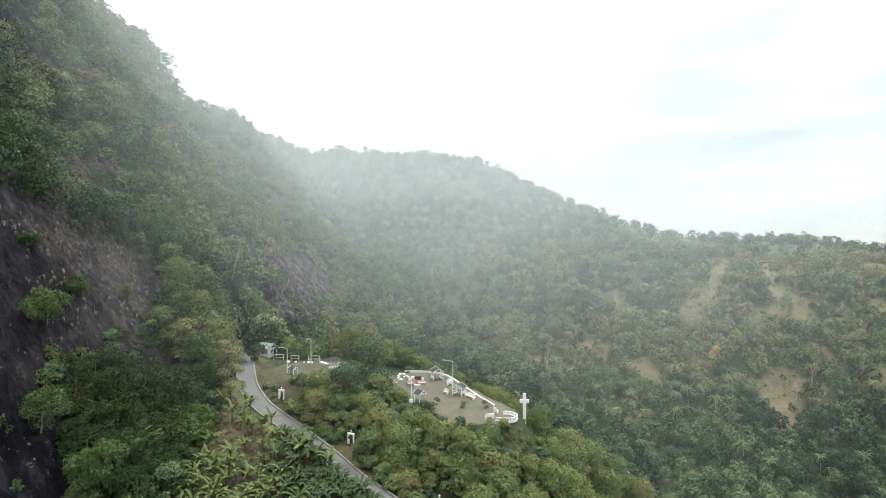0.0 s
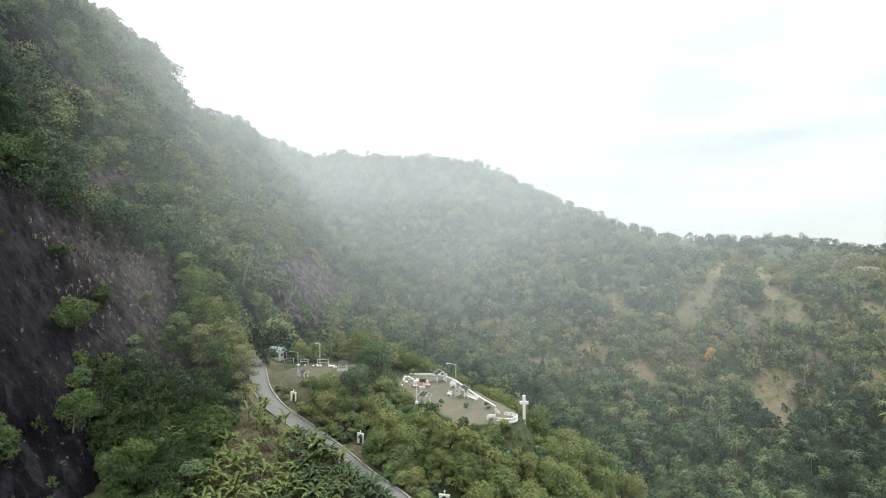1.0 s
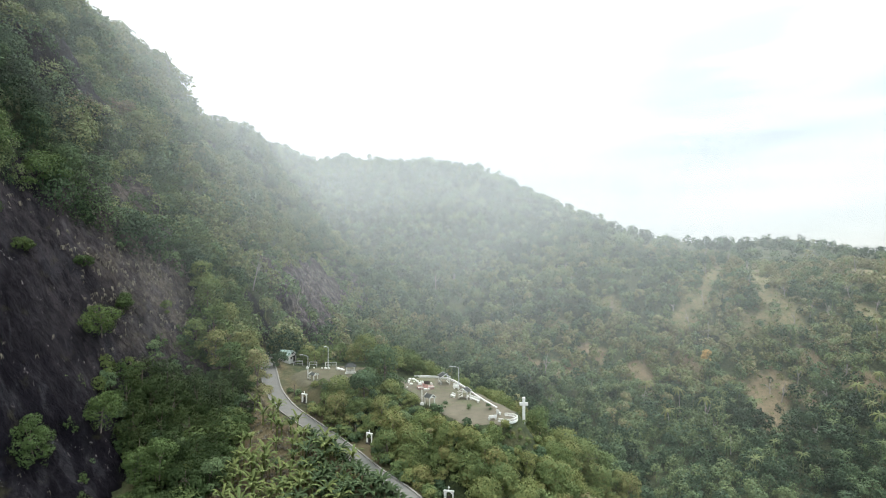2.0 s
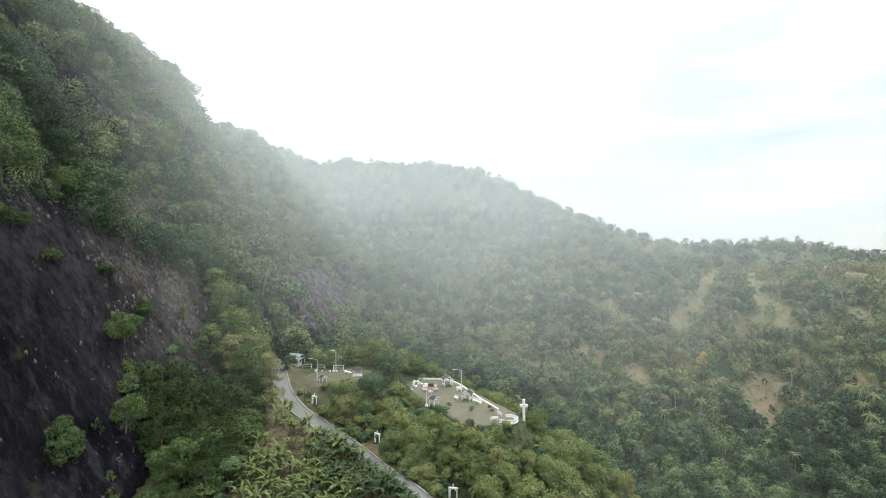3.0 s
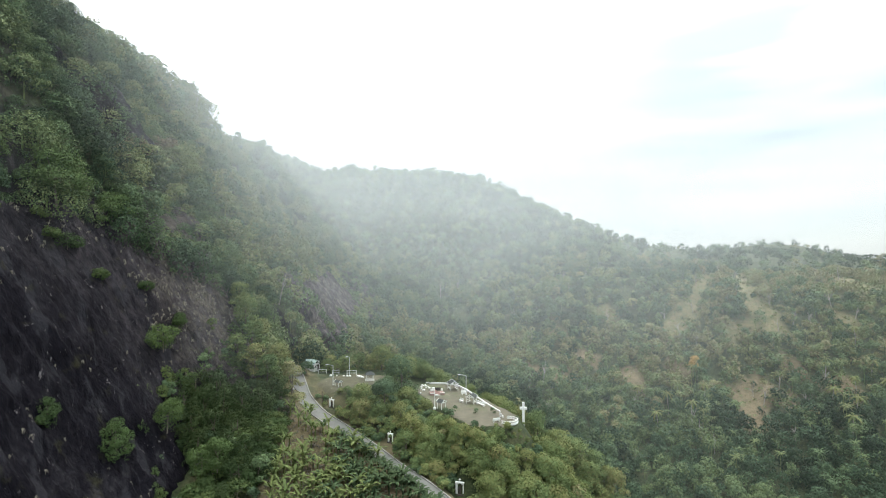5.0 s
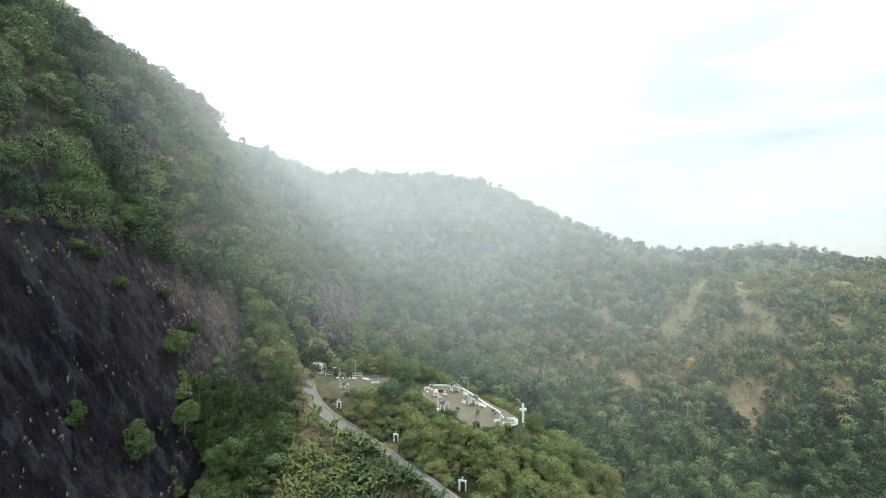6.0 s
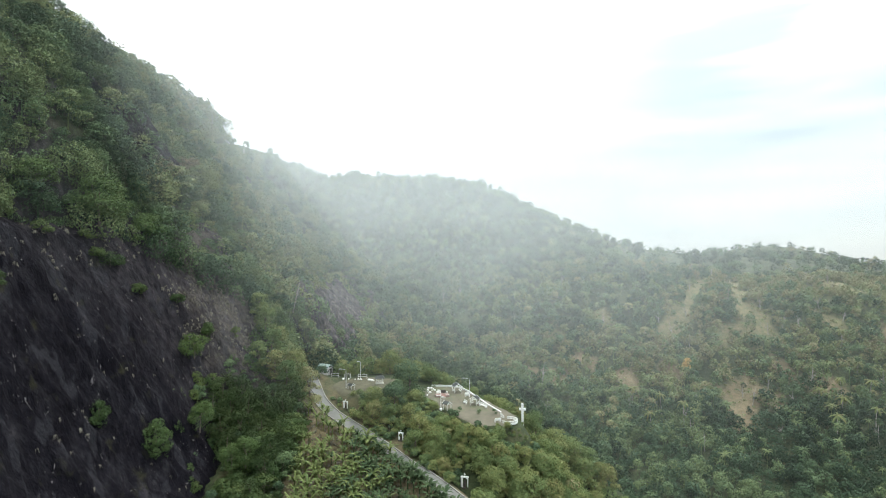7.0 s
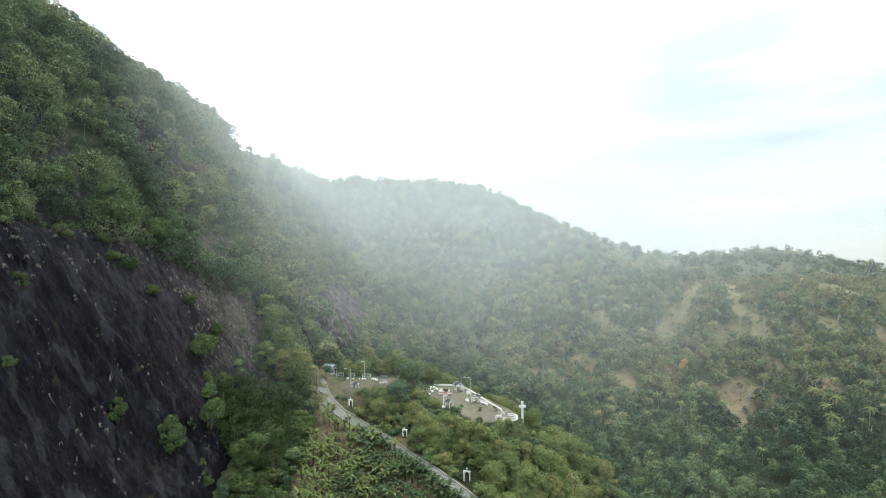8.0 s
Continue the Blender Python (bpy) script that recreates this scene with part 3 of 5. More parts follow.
def dome_lobes(r, width, height, lobes):
    """Rounded crown that reaches nearly to the ground: one large body with bosses over its upper side."""
    body = width * 0.35
    out, lean = [(0, 0, height * 0.42, body, height * 0.46 / body)], r.normal(size=2) * width * 0.05
    for i in range(lobes):
        a, u = r.random() * 6.283, -0.35 + 1.35 * r.random()
        q, reach = width * (0.13 + 0.11 * r.random()), body * math.sqrt(max(0.0, 1 - (u * 0.95) ** 2)) * (0.85 + 0.3 * r.random())
        out.append((lean[0] * u + reach * math.cos(a), lean[1] * u + reach * math.sin(a), height * (0.42 + 0.46 * u), q, 0.65 + 0.3 * r.random()))
    return out


def trunk_bmesh(r, lobes, height, radius):
    bm = bmesh.new()
    mid = Vector((r.normal() * 0.2, r.normal() * 0.2, height * 0.4))
    rod(bm, (0, 0, -0.8), mid, radius, radius * 0.7, 7)
    rod(bm, mid, (0, 0, height * 0.7), radius * 0.7, radius * 0.3, 6)
    for x, y, z, q, f in lobes[1:8]:
        start = mid.lerp(Vector((0, 0, height * 0.7)), r.random() * 0.6)
        rod(bm, start, (x, y, z), radius * 0.4, radius * 0.12, 5)
    return bm


def crown_mesh(name, lobes, count, size, r, material, under=-0.35):
    v = leaf_cloud(lobes, count, size, r, under)
    me = bpy.data.meshes.new(name)
    me.from_pydata([tuple(p) for p in v.tolist()], [], [(i, i + 1, i + 2) for i in range(0, len(v), 3)])
    me.materials.append(material)
    return me


def tree_thing(name, label, seed, width, height, lobes, count, size, material, group, category="tree", base=0.35):
    r = np.random.default_rng(seed)
    ls = tree_lobes(r, width, height, lobes, base) if base > 0.13 else dome_lobes(r, width, height, lobes)
    ob = thing(name, pose(0, 0, -500), label, category, group)
    part("trunk", trunk_bmesh(r, ls, height, 0.035 * height * 0.6), BARK, ob)
    crown = new("crown", crown_mesh("crown", ls, count, size, r, material, -0.35 if base > 0.13 else -0.92))
    crown.parent = ob
    return ob


def spent(ob):
    """Removes a pattern thing once its copies stand."""
    for o in (*ob.children_recursive, ob):
        bpy.data.objects.remove(o)


# woods: many trees joined, each with its own tint
def wood_pattern(seed, width, height, lobes, count, size, base=0.35):
    r = np.random.default_rng(seed)
    ls = tree_lobes(r, width, height, lobes, base) if base > 0.3 else dome_lobes(r, width, height, lobes)
    v = leaf_cloud(ls, count, size, r, -0.35 if base > 0.3 else -0.8)
    t = 0.02 * height
    tr = np.array([[-t, 0, -1], [t, 0, -1], [0, 0, height * 0.8], [0, -t, -1], [0, t, -1], [0, 0, height * 0.8], [-t, t, -1], [t, -t, -1], [0, 0, height * 0.8]])
    return np.concatenate([v, tr])


def palm_pattern(seed, fronds=18, height=7.5, reach=3.2):
    """Coconut palm: thin leaning stem and a burst of narrow arching fronds."""
    r, v = np.random.default_rng(seed), []
    t = 0.11
    v += [[-t, 0, -1], [t, 0, -1], [t, 0, height], [-t, 0, height], [0, -t, -1], [0, t, -1], [0, t, height], [0, -t, height]]
    for i in range(fronds):
        a = 2.4 * i + r.normal() * 0.2
        steep, c, s = 1.25 - 1.5 * i / fronds + 0.2 * r.normal(), math.cos(a), math.sin(a)
        q, h = 0.0, height
        for j in range(1, 5):
            bend = steep - 0.42 * (j - 1)
            nq, nh = q + reach / 4 * math.cos(bend), h + reach / 4 * math.sin(bend)
            w0, w1 = 0.26 * (1.2 - (j - 1) / 4), 0.26 * (1.2 - j / 4)
            for sgn in (-1, 1):
                v += [[c * q, s * q, h], [c * nq, s * nq, nh],
                      [c * nq - sgn * s * w1, s * nq + sgn * c * w1, nh - 0.14], [c * q - sgn * s * w0, s * q + sgn * c * w0, h - 0.14]]
            q, h = nq, nh
    v = np.array(v).reshape(-1, 4, 3)
    return v[:, [0, 1, 2, 0, 2, 3]].reshape(-1, 3)


def plant(name, patterns, spots, tints, label, category):
    """Joins copies of the patterns at spots (x, y, z, turn, scale) into one wood."""
    verts, ts = [], []
    which = rng.integers(0, len(patterns), len(spots))
    for p in range(len(patterns)):
        sel = spots[which == p]
        if not len(sel):
            continue
        v = patterns[p]
        c, s, k = np.cos(sel[:, 3])[:, None], np.sin(sel[:, 3])[:, None], sel[:, 4][:, None]
        wide = k * (0.85 + 0.3 * rng.random((len(sel), 1)))
        x = (v[None, :, 0] * c - v[None, :, 1] * s) * wide + sel[:, 0:1]
        y = (v[None, :, 0] * s + v[None, :, 1] * c) * wide + sel[:, 1:2]
        z = v[None, :, 2] * k + sel[:, 2:3]
        verts.append(np.stack([x, y, z], 2).reshape(-1, 3))
        ts.append(np.repeat(tints[which == p], len(v)))
    verts, ts = np.concatenate(verts), np.concatenate(ts)
    ob = quads_object(name, verts, np.arange(len(verts)).reshape(-1, 3), LEAF_WOOD, ts)
    return tagged(ob, label, category, kind="stuff")


def scatter(lo, hi, count, cell, keep):
    """Random spots on the land in a rectangle, thinned to about one per cell of the slope; keep(x, y, z) says where."""
    x, y = rng.uniform(lo[0], hi[0], count), rng.uniform(lo[1], hi[1], count)
    z = terrain(x, y)
    gxx, gyy = (terrain(x + 1, y) - z), (terrain(x, y + 1) - z)
    w = np.sqrt(1 + gxx ** 2 + gyy ** 2)
    ok = (rng.random(count) < w / 2.8) & keep(x, y, z)
    x, y, z = x[ok], y[ok], z[ok]
    key = np.stack([np.floor(x / cell), np.floor(y / cell), np.floor(z / cell)], 1).astype(np.int64)
    _, first = np.unique(key @ np.array([1000003, 1009, 1]), return_index=True)
    return x[first], y[first], z[first]


def off_knoll(x, y, margin=4.2):
    """Away from plaza, lawn and road."""
    d = np.min(np.hypot(x[:, None] - LINE[None, :, 0], y[:, None] - LINE[None, :, 1]), axis=1)
    return (d > margin) & (lawn_distance(x, y) > 1.0) & (plaza_distance(x, y) > 1.0)


def wood_tints(x, y, z, shift=0.0):
    t = 0.30 + 0.42 * fbm(x * 0.03, y * 0.03, 61, 3) + rng.normal(size=len(x)) * 0.22 + shift
    t = t - 0.16 * np.clip((-20 - z) / 12, 0, 1)  # darker tint low in the valley
    rare = rng.random(len(x))
    t = np.where(rare > 0.955, 0.76 + 0.11 * rng.random(len(x)), t)
    return np.clip(t, 0.02, 0.80)


# ---- woods ----
FAR = [wood_pattern(100 + i, w, h, 8, n, s, b) for i, (w, h, n, s, b) in enumerate([(6.5, 6.0, 215, 0.47, 0.2), (5.0, 7.0, 200, 0.45, 0.2), (8.0, 6.5, 270, 0.50, 0.2), (4.5, 3.8, 120, 0.42, 0.1)])]
FLANK = [wood_pattern(150 + i, w, h, 11, n, s, b) for i, (w, h, n, s, b) in enumerate([(7.0, 6.5, 350, 0.40, 0.2), (5.5, 7.5, 310, 0.38, 0.2), (8.5, 7.0, 430, 0.42, 0.2), (5.0, 5.0, 230, 0.36, 0.1), (7.0, 8.5, 330, 0.38, 0.4)])]
MID = [wood_pattern(200 + i, w, h, 16, n, s, b) for i, (w, h, n, s, b) in enumerate([(7.0, 7.0, 1050, 0.235, 0.2), (5.5, 8.5, 950, 0.225, 0.2), (9.0, 8.0, 1450, 0.24, 0.2), (4.5, 5.0, 520, 0.22, 0.1), (7.5, 9.0, 1000, 0.235, 0.4)])]
NEAR = [wood_pattern(250 + i, w, h, 17, n, s, b) for i, (w, h, n, s, b) in enumerate([(7.0, 7.0, 1800, 0.18, 0.2), (5.5, 8.5, 1600, 0.175, 0.2), (9.0, 8.0, 2500, 0.185, 0.2), (4.5, 5.0, 860, 0.17, 0.1), (7.5, 9.0, 1750, 0.18, 0.4)])]
UNDER = [wood_pattern(296 + i, 3.2, 2.4, 8, 170, 0.21, 0.1) for i in range(2)]
TUSSOCK = wood_pattern(290, 2.4, 1.6, 3, 34, 0.42, 0.1)
PALMS = [palm_pattern(300 + i) for i in range(3)]


def spots_of(x, y, z, lo, hi):
    return np.column_stack([x, y, z - 0.3, rng.random(len(x)) * 6.283, rng.uniform(lo, hi, len(x))])


def on_bare_rock(x, y, z):
    """Rock faces that carry no trees."""
    d = mountain_foot(y) - x
    low = (y < 122) & (d > -40) & (z < 45 - 0.011 * np.maximum(0, y - 62) ** 1.9) & (y < 118)
    second = (np.hypot((y - 202) / 34, (z - 11) / 13) < 0.55 + 0.8 * vnoise(y * 0.16, z * 0.16, 5)) & (d > 0) & (x < -34)
    third = np.hypot((y - 114) / 7, (z - 77) / 5) < 0.7 + 0.5 * vnoise(y * 0.3, z * 0.3, 9)
    return (low & (d > 0)) | second | third


x, y, z = scatter((-170, 30), (-22, 285), 76000, 6.1, lambda x, y, z: (z > -8) & (mountain_foot(y) - x > -6) & ~on_bare_rock(x, y, z) & off_knoll(x, y) & ~((y < 120) & (mountain_foot(y) - x < 4)) & (y + x * 0.3 > 12) & (-x < 0.9 * (y + 50) + 8))
sel = y < 140
near = sel & (y < 98)
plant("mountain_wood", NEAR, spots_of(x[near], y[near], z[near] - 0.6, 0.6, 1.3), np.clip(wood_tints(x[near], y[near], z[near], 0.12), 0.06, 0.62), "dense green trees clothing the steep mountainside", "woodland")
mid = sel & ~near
# tint raised above the nearer trees': haze put into the leaf colour
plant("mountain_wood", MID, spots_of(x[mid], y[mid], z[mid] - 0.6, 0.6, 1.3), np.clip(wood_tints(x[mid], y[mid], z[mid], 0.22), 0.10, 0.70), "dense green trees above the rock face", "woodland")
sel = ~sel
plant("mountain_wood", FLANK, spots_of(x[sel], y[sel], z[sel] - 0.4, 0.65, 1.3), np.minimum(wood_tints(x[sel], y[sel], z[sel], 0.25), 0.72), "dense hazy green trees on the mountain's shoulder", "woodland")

x, y, z = scatter((-130, 50), (-45, 140), 30000, 4.2, lambda x, y, z: (z > 0) & (mountain_foot(y) - x > 0) & ~on_bare_rock(x, y, z) & off_knoll(x, y) & (-x < 0.9 * (y + 50) + 4) & (x > -122))
plant("mountain_undergrowth", UNDER, spots_of(x, y, z, 0.6, 1.25), np.clip(wood_tints(x, y, z, 0.04), 0.05, 0.5), "dark leafy undergrowth between the trees of the mountainside", "undergrowth")
x, y, z = scatter((-150, 250), (120, 475), 60000, 6.2, lambda x, y, z: ~in_clearing(x, y) & ~((y < 290) & (mountain_foot(y) - x > -6)))
plant("hill_wood", FAR, spots_of(x, y, z, 0.6, 1.3), np.minimum(wood_tints(x, y, z, 0.13), 0.72), "hazy green wood on the far hill and its ridge", "woodland")
x, y, z = scatter((-44, 140), (325, 330), 75000, 4.9, lambda x, y, z: ((x > 0) | (y > 200)) & ((y > 165) | (x > 30)) & ~((x < 120) & (y > 250)) & ~in_clearing(x, y) & off_knoll(x, y) & ~((y < 290) & (mountain_foot(y) - x > -6)) & (rng.random(len(x)) < 0.80))
tints = np.minimum(wood_tints(x, y, z, 0.38), 0.80)
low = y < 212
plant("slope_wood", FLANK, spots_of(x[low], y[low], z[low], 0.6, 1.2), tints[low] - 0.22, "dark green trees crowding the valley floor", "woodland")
plant("slope_wood", FAR, spots_of(x[~low], y[~low], z[~low], 0.5, 1.15), tints[~low], "scrubby green and olive trees on the dry slope", "woodland")
x, y, z = scatter((120, 320), (600, 720), 30000, 17.0, lambda x, y, z: z > 0)
plant("ridge_wood", FAR, spots_of(x, y, z, 0.8, 1.5), wood_tints(x, y, z, -0.05), "dark distant trees along the low ridges", "woodland")
x, y, z = scatter((55, 175), (250, 275), 700, 10.0, lambda x, y, z: ~in_clearing(x, y) & (rng.random(len(x)) < np.where((x < 135) & (y < 240), 0.45, 0.22)))
plant("palm_grove", PALMS, spots_of(x, y, z, 0.75, 1.25), np.clip(rng.normal(0.62, 0.07, len(x)), 0.4, 0.84), "scattered coconut palms on the valley slope", "palm trees")
gx3, gy3, gz3 = scatter((90, 200), (190, 245), 700, 6.5, lambda x, y, z: rng.random(len(x)) < np.where((x < 125) | (x > 172), 0.35, 0.08))
plant("palm_grove", PALMS, spots_of(gx3, gy3, gz3, 0.8, 1.2), np.clip(rng.normal(0.62, 0.08, len(gx3)), 0.4, 0.84), "grove of coconut palms low on the slope", "palm trees")
x, y, z = scatter((20, 190), (320, 440), 30000, 1.9, lambda x, y, z: (clearing(x, y, GRASSY + EARTHEN) > 0.02) & (rng.random(len(x)) < 0.75))
scrub = rng.random(len(x)) < 0.13
plant("clearing_bushes", [FAR[3]], spots_of(x[scrub], y[scrub], z[scrub], 0.25, 0.75), wood_tints(x[scrub], y[scrub], z[scrub], 0.1), "scattered dark bushes in the grassy clearings", "scrub")
x, y, z = x[~scrub], y[~scrub], z[~scrub]
plant("clearing_scrub", [TUSSOCK], spots_of(x, y, z, 0.25, 1.0), np.clip(rng.normal(0.68, 0.10, len(x)), 0.4, 0.84), "low scattered scrub in the grassy clearings", "scrub")
x, y, z = scatter((-45, 140), (30, 200), 4000, 5.0, lambda x, y, z: (mountain_foot(y) - x < 0) & off_knoll(x, y))
plant("valley_wood", FLANK, spots_of(x, y, z, 0.7, 1.15), wood_tints(x, y, z, 0.18), "dense green trees in the valley behind the plaza", "woodland")

# ---- knoll trees, each its own ----
SHRINES = [(-33.3, 109), (-16.5, 94.9), (-0.6, 84.2), (-34.2, 106.5), (-18, 93.6), (-1, 79.5), (15.4, 100), (-24.8, 119), (-24.3, 115), (-23.8, 111.5), (-41, 126), (-42, 131), (-38, 129)]
broad = [tree_thing("broadleaf_tree", "leafy green broadleaf tree on the knoll's slope", 400 + i, w, h, 24, 2300, 0.205, m, "trees on the knoll", base=0.18)
         for i, (w, h, m) in enumerate([(7.5, 7.0, LEAF_TREE), (6.5, 7.5, LEAF_TREE), (8.0, 6.5, LEAF_TREE), (5.5, 5.5, LEAF_TREE), (6.5, 6.0, LEAF_TREE)])]
x, y, z = scatter((-44, 55), (45, 140), 5000, 3.8, lambda x, y, z: ((plaza_distance(x, y) < 14) & (y < 102) | (rng.random(len(x)) < 0.5)) & off_knoll(x, y) & (mountain_foot(y) - x < -8) & ((east_of_wall(x, y) < 30)) & ((y > 91 - 0.75 * (x + 20)) | (x > 12)) & ~((plaza_distance(x, y) < 2.5) & (y > 99)) & ~((lawn_distance(x, y) < 3) & (y > 116)))
for a, b, c in zip(x, y, z):
    if min(np.hypot(a - p, b - q) for p, q in SHRINES) < 3.8:
        continue
    s = rng.uniform(0.6, 1.05)
    q = np.array([a]), np.array([b])
    if plaza_distance(*q)[0] < 10 and b < 102:  # kept low before the plaza
        s = min(s, max(0.45, (-2.0 - c) / 7.5))
    if abs(a - 0.152 * b) < 5.2 and b < 100:  # low growth on the slope below the cross
        s = min(s, max(0.2, (23.4 - 0.338 * b - c) / 8.8))
    elif lawn_distance(*q)[0] < 13 and b < 118:
        s = min(s, max(0.3, (0.2 - c) / 7.5))
    copy_thing(broad[rng.integers(0, len(broad))], pose(a, b, c - 0.3, 0, 0, rng.uniform(0, 360)) @ Matrix.Diagonal((s * rng.uniform(0.8, 1.15), s * rng.uniform(0.8, 1.15), s * rng.uniform(0.8, 1.15), 1)))
# bushes crowding the road's upper verge
verge = [tree_thing("verge_shrub", "low leafy green bush between the road and the plaza", 480 + i, w, h, 9, 520, 0.20, m, "bushes below the plaza", "shrub", 0.2)
         for i, (w, h, m) in enumerate([(3.0, 2.6, LEAF_TREE), (2.6, 2.2, LEAF_DARK), (3.4, 2.4, LEAF_TREE)])]
x, y, z = scatter((-42, 62), (0, 118), 3000, 1.9, lambda x, y, z: off_knoll(x, y, 2.9) & ~off_knoll(x, y, 9.0) & (lawn_distance(x, y) > 1.5) & (y > 93 - 0.75 * (x + 20)))
for a, b, c in zip(x, y, z):
    if min(np.hypot(a - p, b - q) for p, q in SHRINES) < 1.9:
        continue
    s = rng.uniform(0.6, 1.15)
    copy_thing(verge[rng.integers(0, 3)], pose(a, b, c - 0.5, 0, 0, rng.uniform(0, 360)) @ Matrix.Diagonal((s, s, s, 1)))
x, y, z = scatter((-26, 92), (-7, 116), 1500, 2.5, lambda x, y, z: off_knoll(x, y, 3.0) & (plaza_distance(x, y) > 2.0))
for a, b, c in zip(x, y, z):
    if min(np.hypot(a - p, b - q) for p, q in SHRINES) > 2.4:
        s = rng.uniform(0.7, 1.2)
        copy_thing(verge[rng.integers(0, 3)], pose(a, b, c - 0.4, 0, 0, rng.uniform(0, 360)) @ Matrix.Diagonal((s, s, s, 1)))
# bushes covering the scarp below the plaza's front
x, y, z = scatter((-10, 72), (44, 103), 3000, 3.3, lambda x, y, z: off_knoll(x, y, 3.0) & (plaza_distance(x, y) > 0.6) & (plaza_distance(x, y) < 16) & (east_of_wall(x, y) < 22))
for a, b, c in zip(x, y, z):
    s = min(rng.uniform(0.8, 1.35), max(0.35, (-3.0 - c) / 2.6))
    if abs(a - 15.3) < 1.7 and b > 94.5:  # open ground at the foot of the cross
        continue
    if abs(a - 0.152 * b) < 3.5:
        s = min(s, max(0.4, (24.0 - 0.338 * b - c) / 2.8))
    if min(np.hypot(a - p, b - q) for p, q in SHRINES) > 2.2:
        copy_thing(verge[rng.integers(0, 3)], pose(a, b, c - 0.35, 0, 0, rng.uniform(0, 360)) @ Matrix.Diagonal((s, s, s, 1)))
# low scrub on the slope under the cross
x, y, z = scatter((9, 20), (86, 104), 900, 1.45, lambda x, y, z: (plaza_distance(x, y) > 0.6) & (plaza_distance(x, y) < 7) & (np.hypot(x - 15.4, y - 100.0) > 1.0))
for a, b, c in zip(x, y, z):
    s = min(rng.uniform(0.45, 0.8), max(0.24 if abs(a - 0.152 * b) < 0.9 else 0.5, (27.0 - 0.331 * b - c) / 2.6))
    copy_thing(verge[rng.integers(0, 3)], pose(a, b, c - 0.15, 0, 0, rng.uniform(0, 360)) @ Matrix.Diagonal((s * 1.2, s * 1.2, s, 1)))
for o in broad + verge:
    spent(o)

# taller trees that stand up along the skyline
crest_trees = [tree_thing("ridge_tree", "hazy tree standing up from the ridge's skyline", 460 + i, w, h, 10, 300, 0.46, LEAF_DARK, "trees on the skyline", base=b)
               for i, (w, h, b) in enumerate([(6.5, 7.5, 0.1), (5, 9.5, 0.3), (8, 6.5, 0.1), (4.5, 7, 0.1)])]
for i in range(84):
    a = -150 + 4.1 * i + rng.normal() * 2.5
    ys = np.arange(390, 500, 3.0)
    zs = terrain(np.full(len(ys), a), ys)
    b = ys[int(np.argmax(zs - 0.06 * ys))] + rng.normal() * 4
    s = rng.uniform(0.5, 1.45) * (1.0 if a < 60 else 0.6)
    copy_thing(crest_trees[rng.integers(0, 4)], pose(a, b, ground_at(a, b) - 0.3, 0, 0, rng.uniform(0, 360)) @ Matrix.Diagonal((s, s, s, 1)))
# along the crests of the spur and of the shoulder behind it
far = np.arange(125, 480, 2.0)
for i in range(88):
    turn = radians(-39 + 0.38 * i + 0.12 * rng.normal())
    xs, ys = -3 + far * math.sin(turn), -22 + far * math.cos(turn)
    best = int(np.argmax((terrain(xs, ys) - 32) / far))
    a, b, s = float(xs[best]), float(ys[best]), rng.uniform(0.45, 1.1) * (0.75 + far[best] / 900)
    if rng.random() < 0.8:
        copy_thing(crest_trees[rng.integers(0, 4)], pose(a, b, ground_at(a, b) - 0.3, 0, 0, rng.uniform(0, 360)) @ Matrix.Diagonal((s, s, s, 1)))
for o in crest_trees:
    spent(o)

# ---- shrubs at the mountain's foot and on the cliff ----
def shrub(name, seed, w, h, count, material, label, group):
    return tree_thing(name, label, seed, w, h, 9, count, 0.20, material, group, "shrub", 0.22)


shrubs = [shrub("leafy_shrub", 500 + i, w, h, 1000, m, "dense leafy green shrub at the foot of the cliff", "shrubs below the cliff")
          for i, (w, h, m) in enumerate([(4.6, 4.2, LEAF_SHRUB), (3.8, 5.0, LEAF_DARK), (5.4, 4.0, LEAF_SHRUB), (4.2, 3.6, LEAF_SHRUB)])]
x, y, z = scatter((-72, 70), (-38, 124), 4200, 2.5, lambda x, y, z: off_knoll(x, y) & (mountain_foot(y) - x < 3 + 0.25 * np.maximum(0, y - 96)) & (mountain_foot(y) - x > -27 + 0.3 * np.maximum(0, y - 100)) & (y > 74 - 0.35 * (x + 62)) & ((x < -41.5) | (y > 103)))
for a, b, c in zip(x, y, z):
    if np.hypot(a + 41.5, b - 104) < 4.5 or (a > -46 and b > 118):
        continue
    if b < 86 and mountain_foot(b) - a > -13 and rng.random() < 0.85:
        continue
    s = rng.uniform(0.5, 1.3)
    copy_thing(shrubs[rng.integers(0, 4)], pose(a, b, c - 0.3, rng.uniform(-8, 8), rng.uniform(0, 12), rng.uniform(0, 360)) @ Matrix.Diagonal((s, s * rng.uniform(0.8, 1.2), s * rng.uniform(0.7, 1.25), 1)))
# bushes rooted in the rock: y, z, size
for b, c, s in [(52, 34, 0.7), (103, 30, 0.6), (44, 20, 0.7), (58, -12, 0.7), (75, 43, 0.6), (66, 44, 0.7), (40, 38, 0.8), (106, 17, 0.75), (62.9, 6.0, 0.7)]:
    copy_thing(shrubs[int(b + int(c)) % 4], pose(cliff_x(b, c) - 0.5, b, c, 0, 18, b * 37) @ Matrix.Diagonal((s, s, s, 1)))
for o in shrubs:
    spent(o)


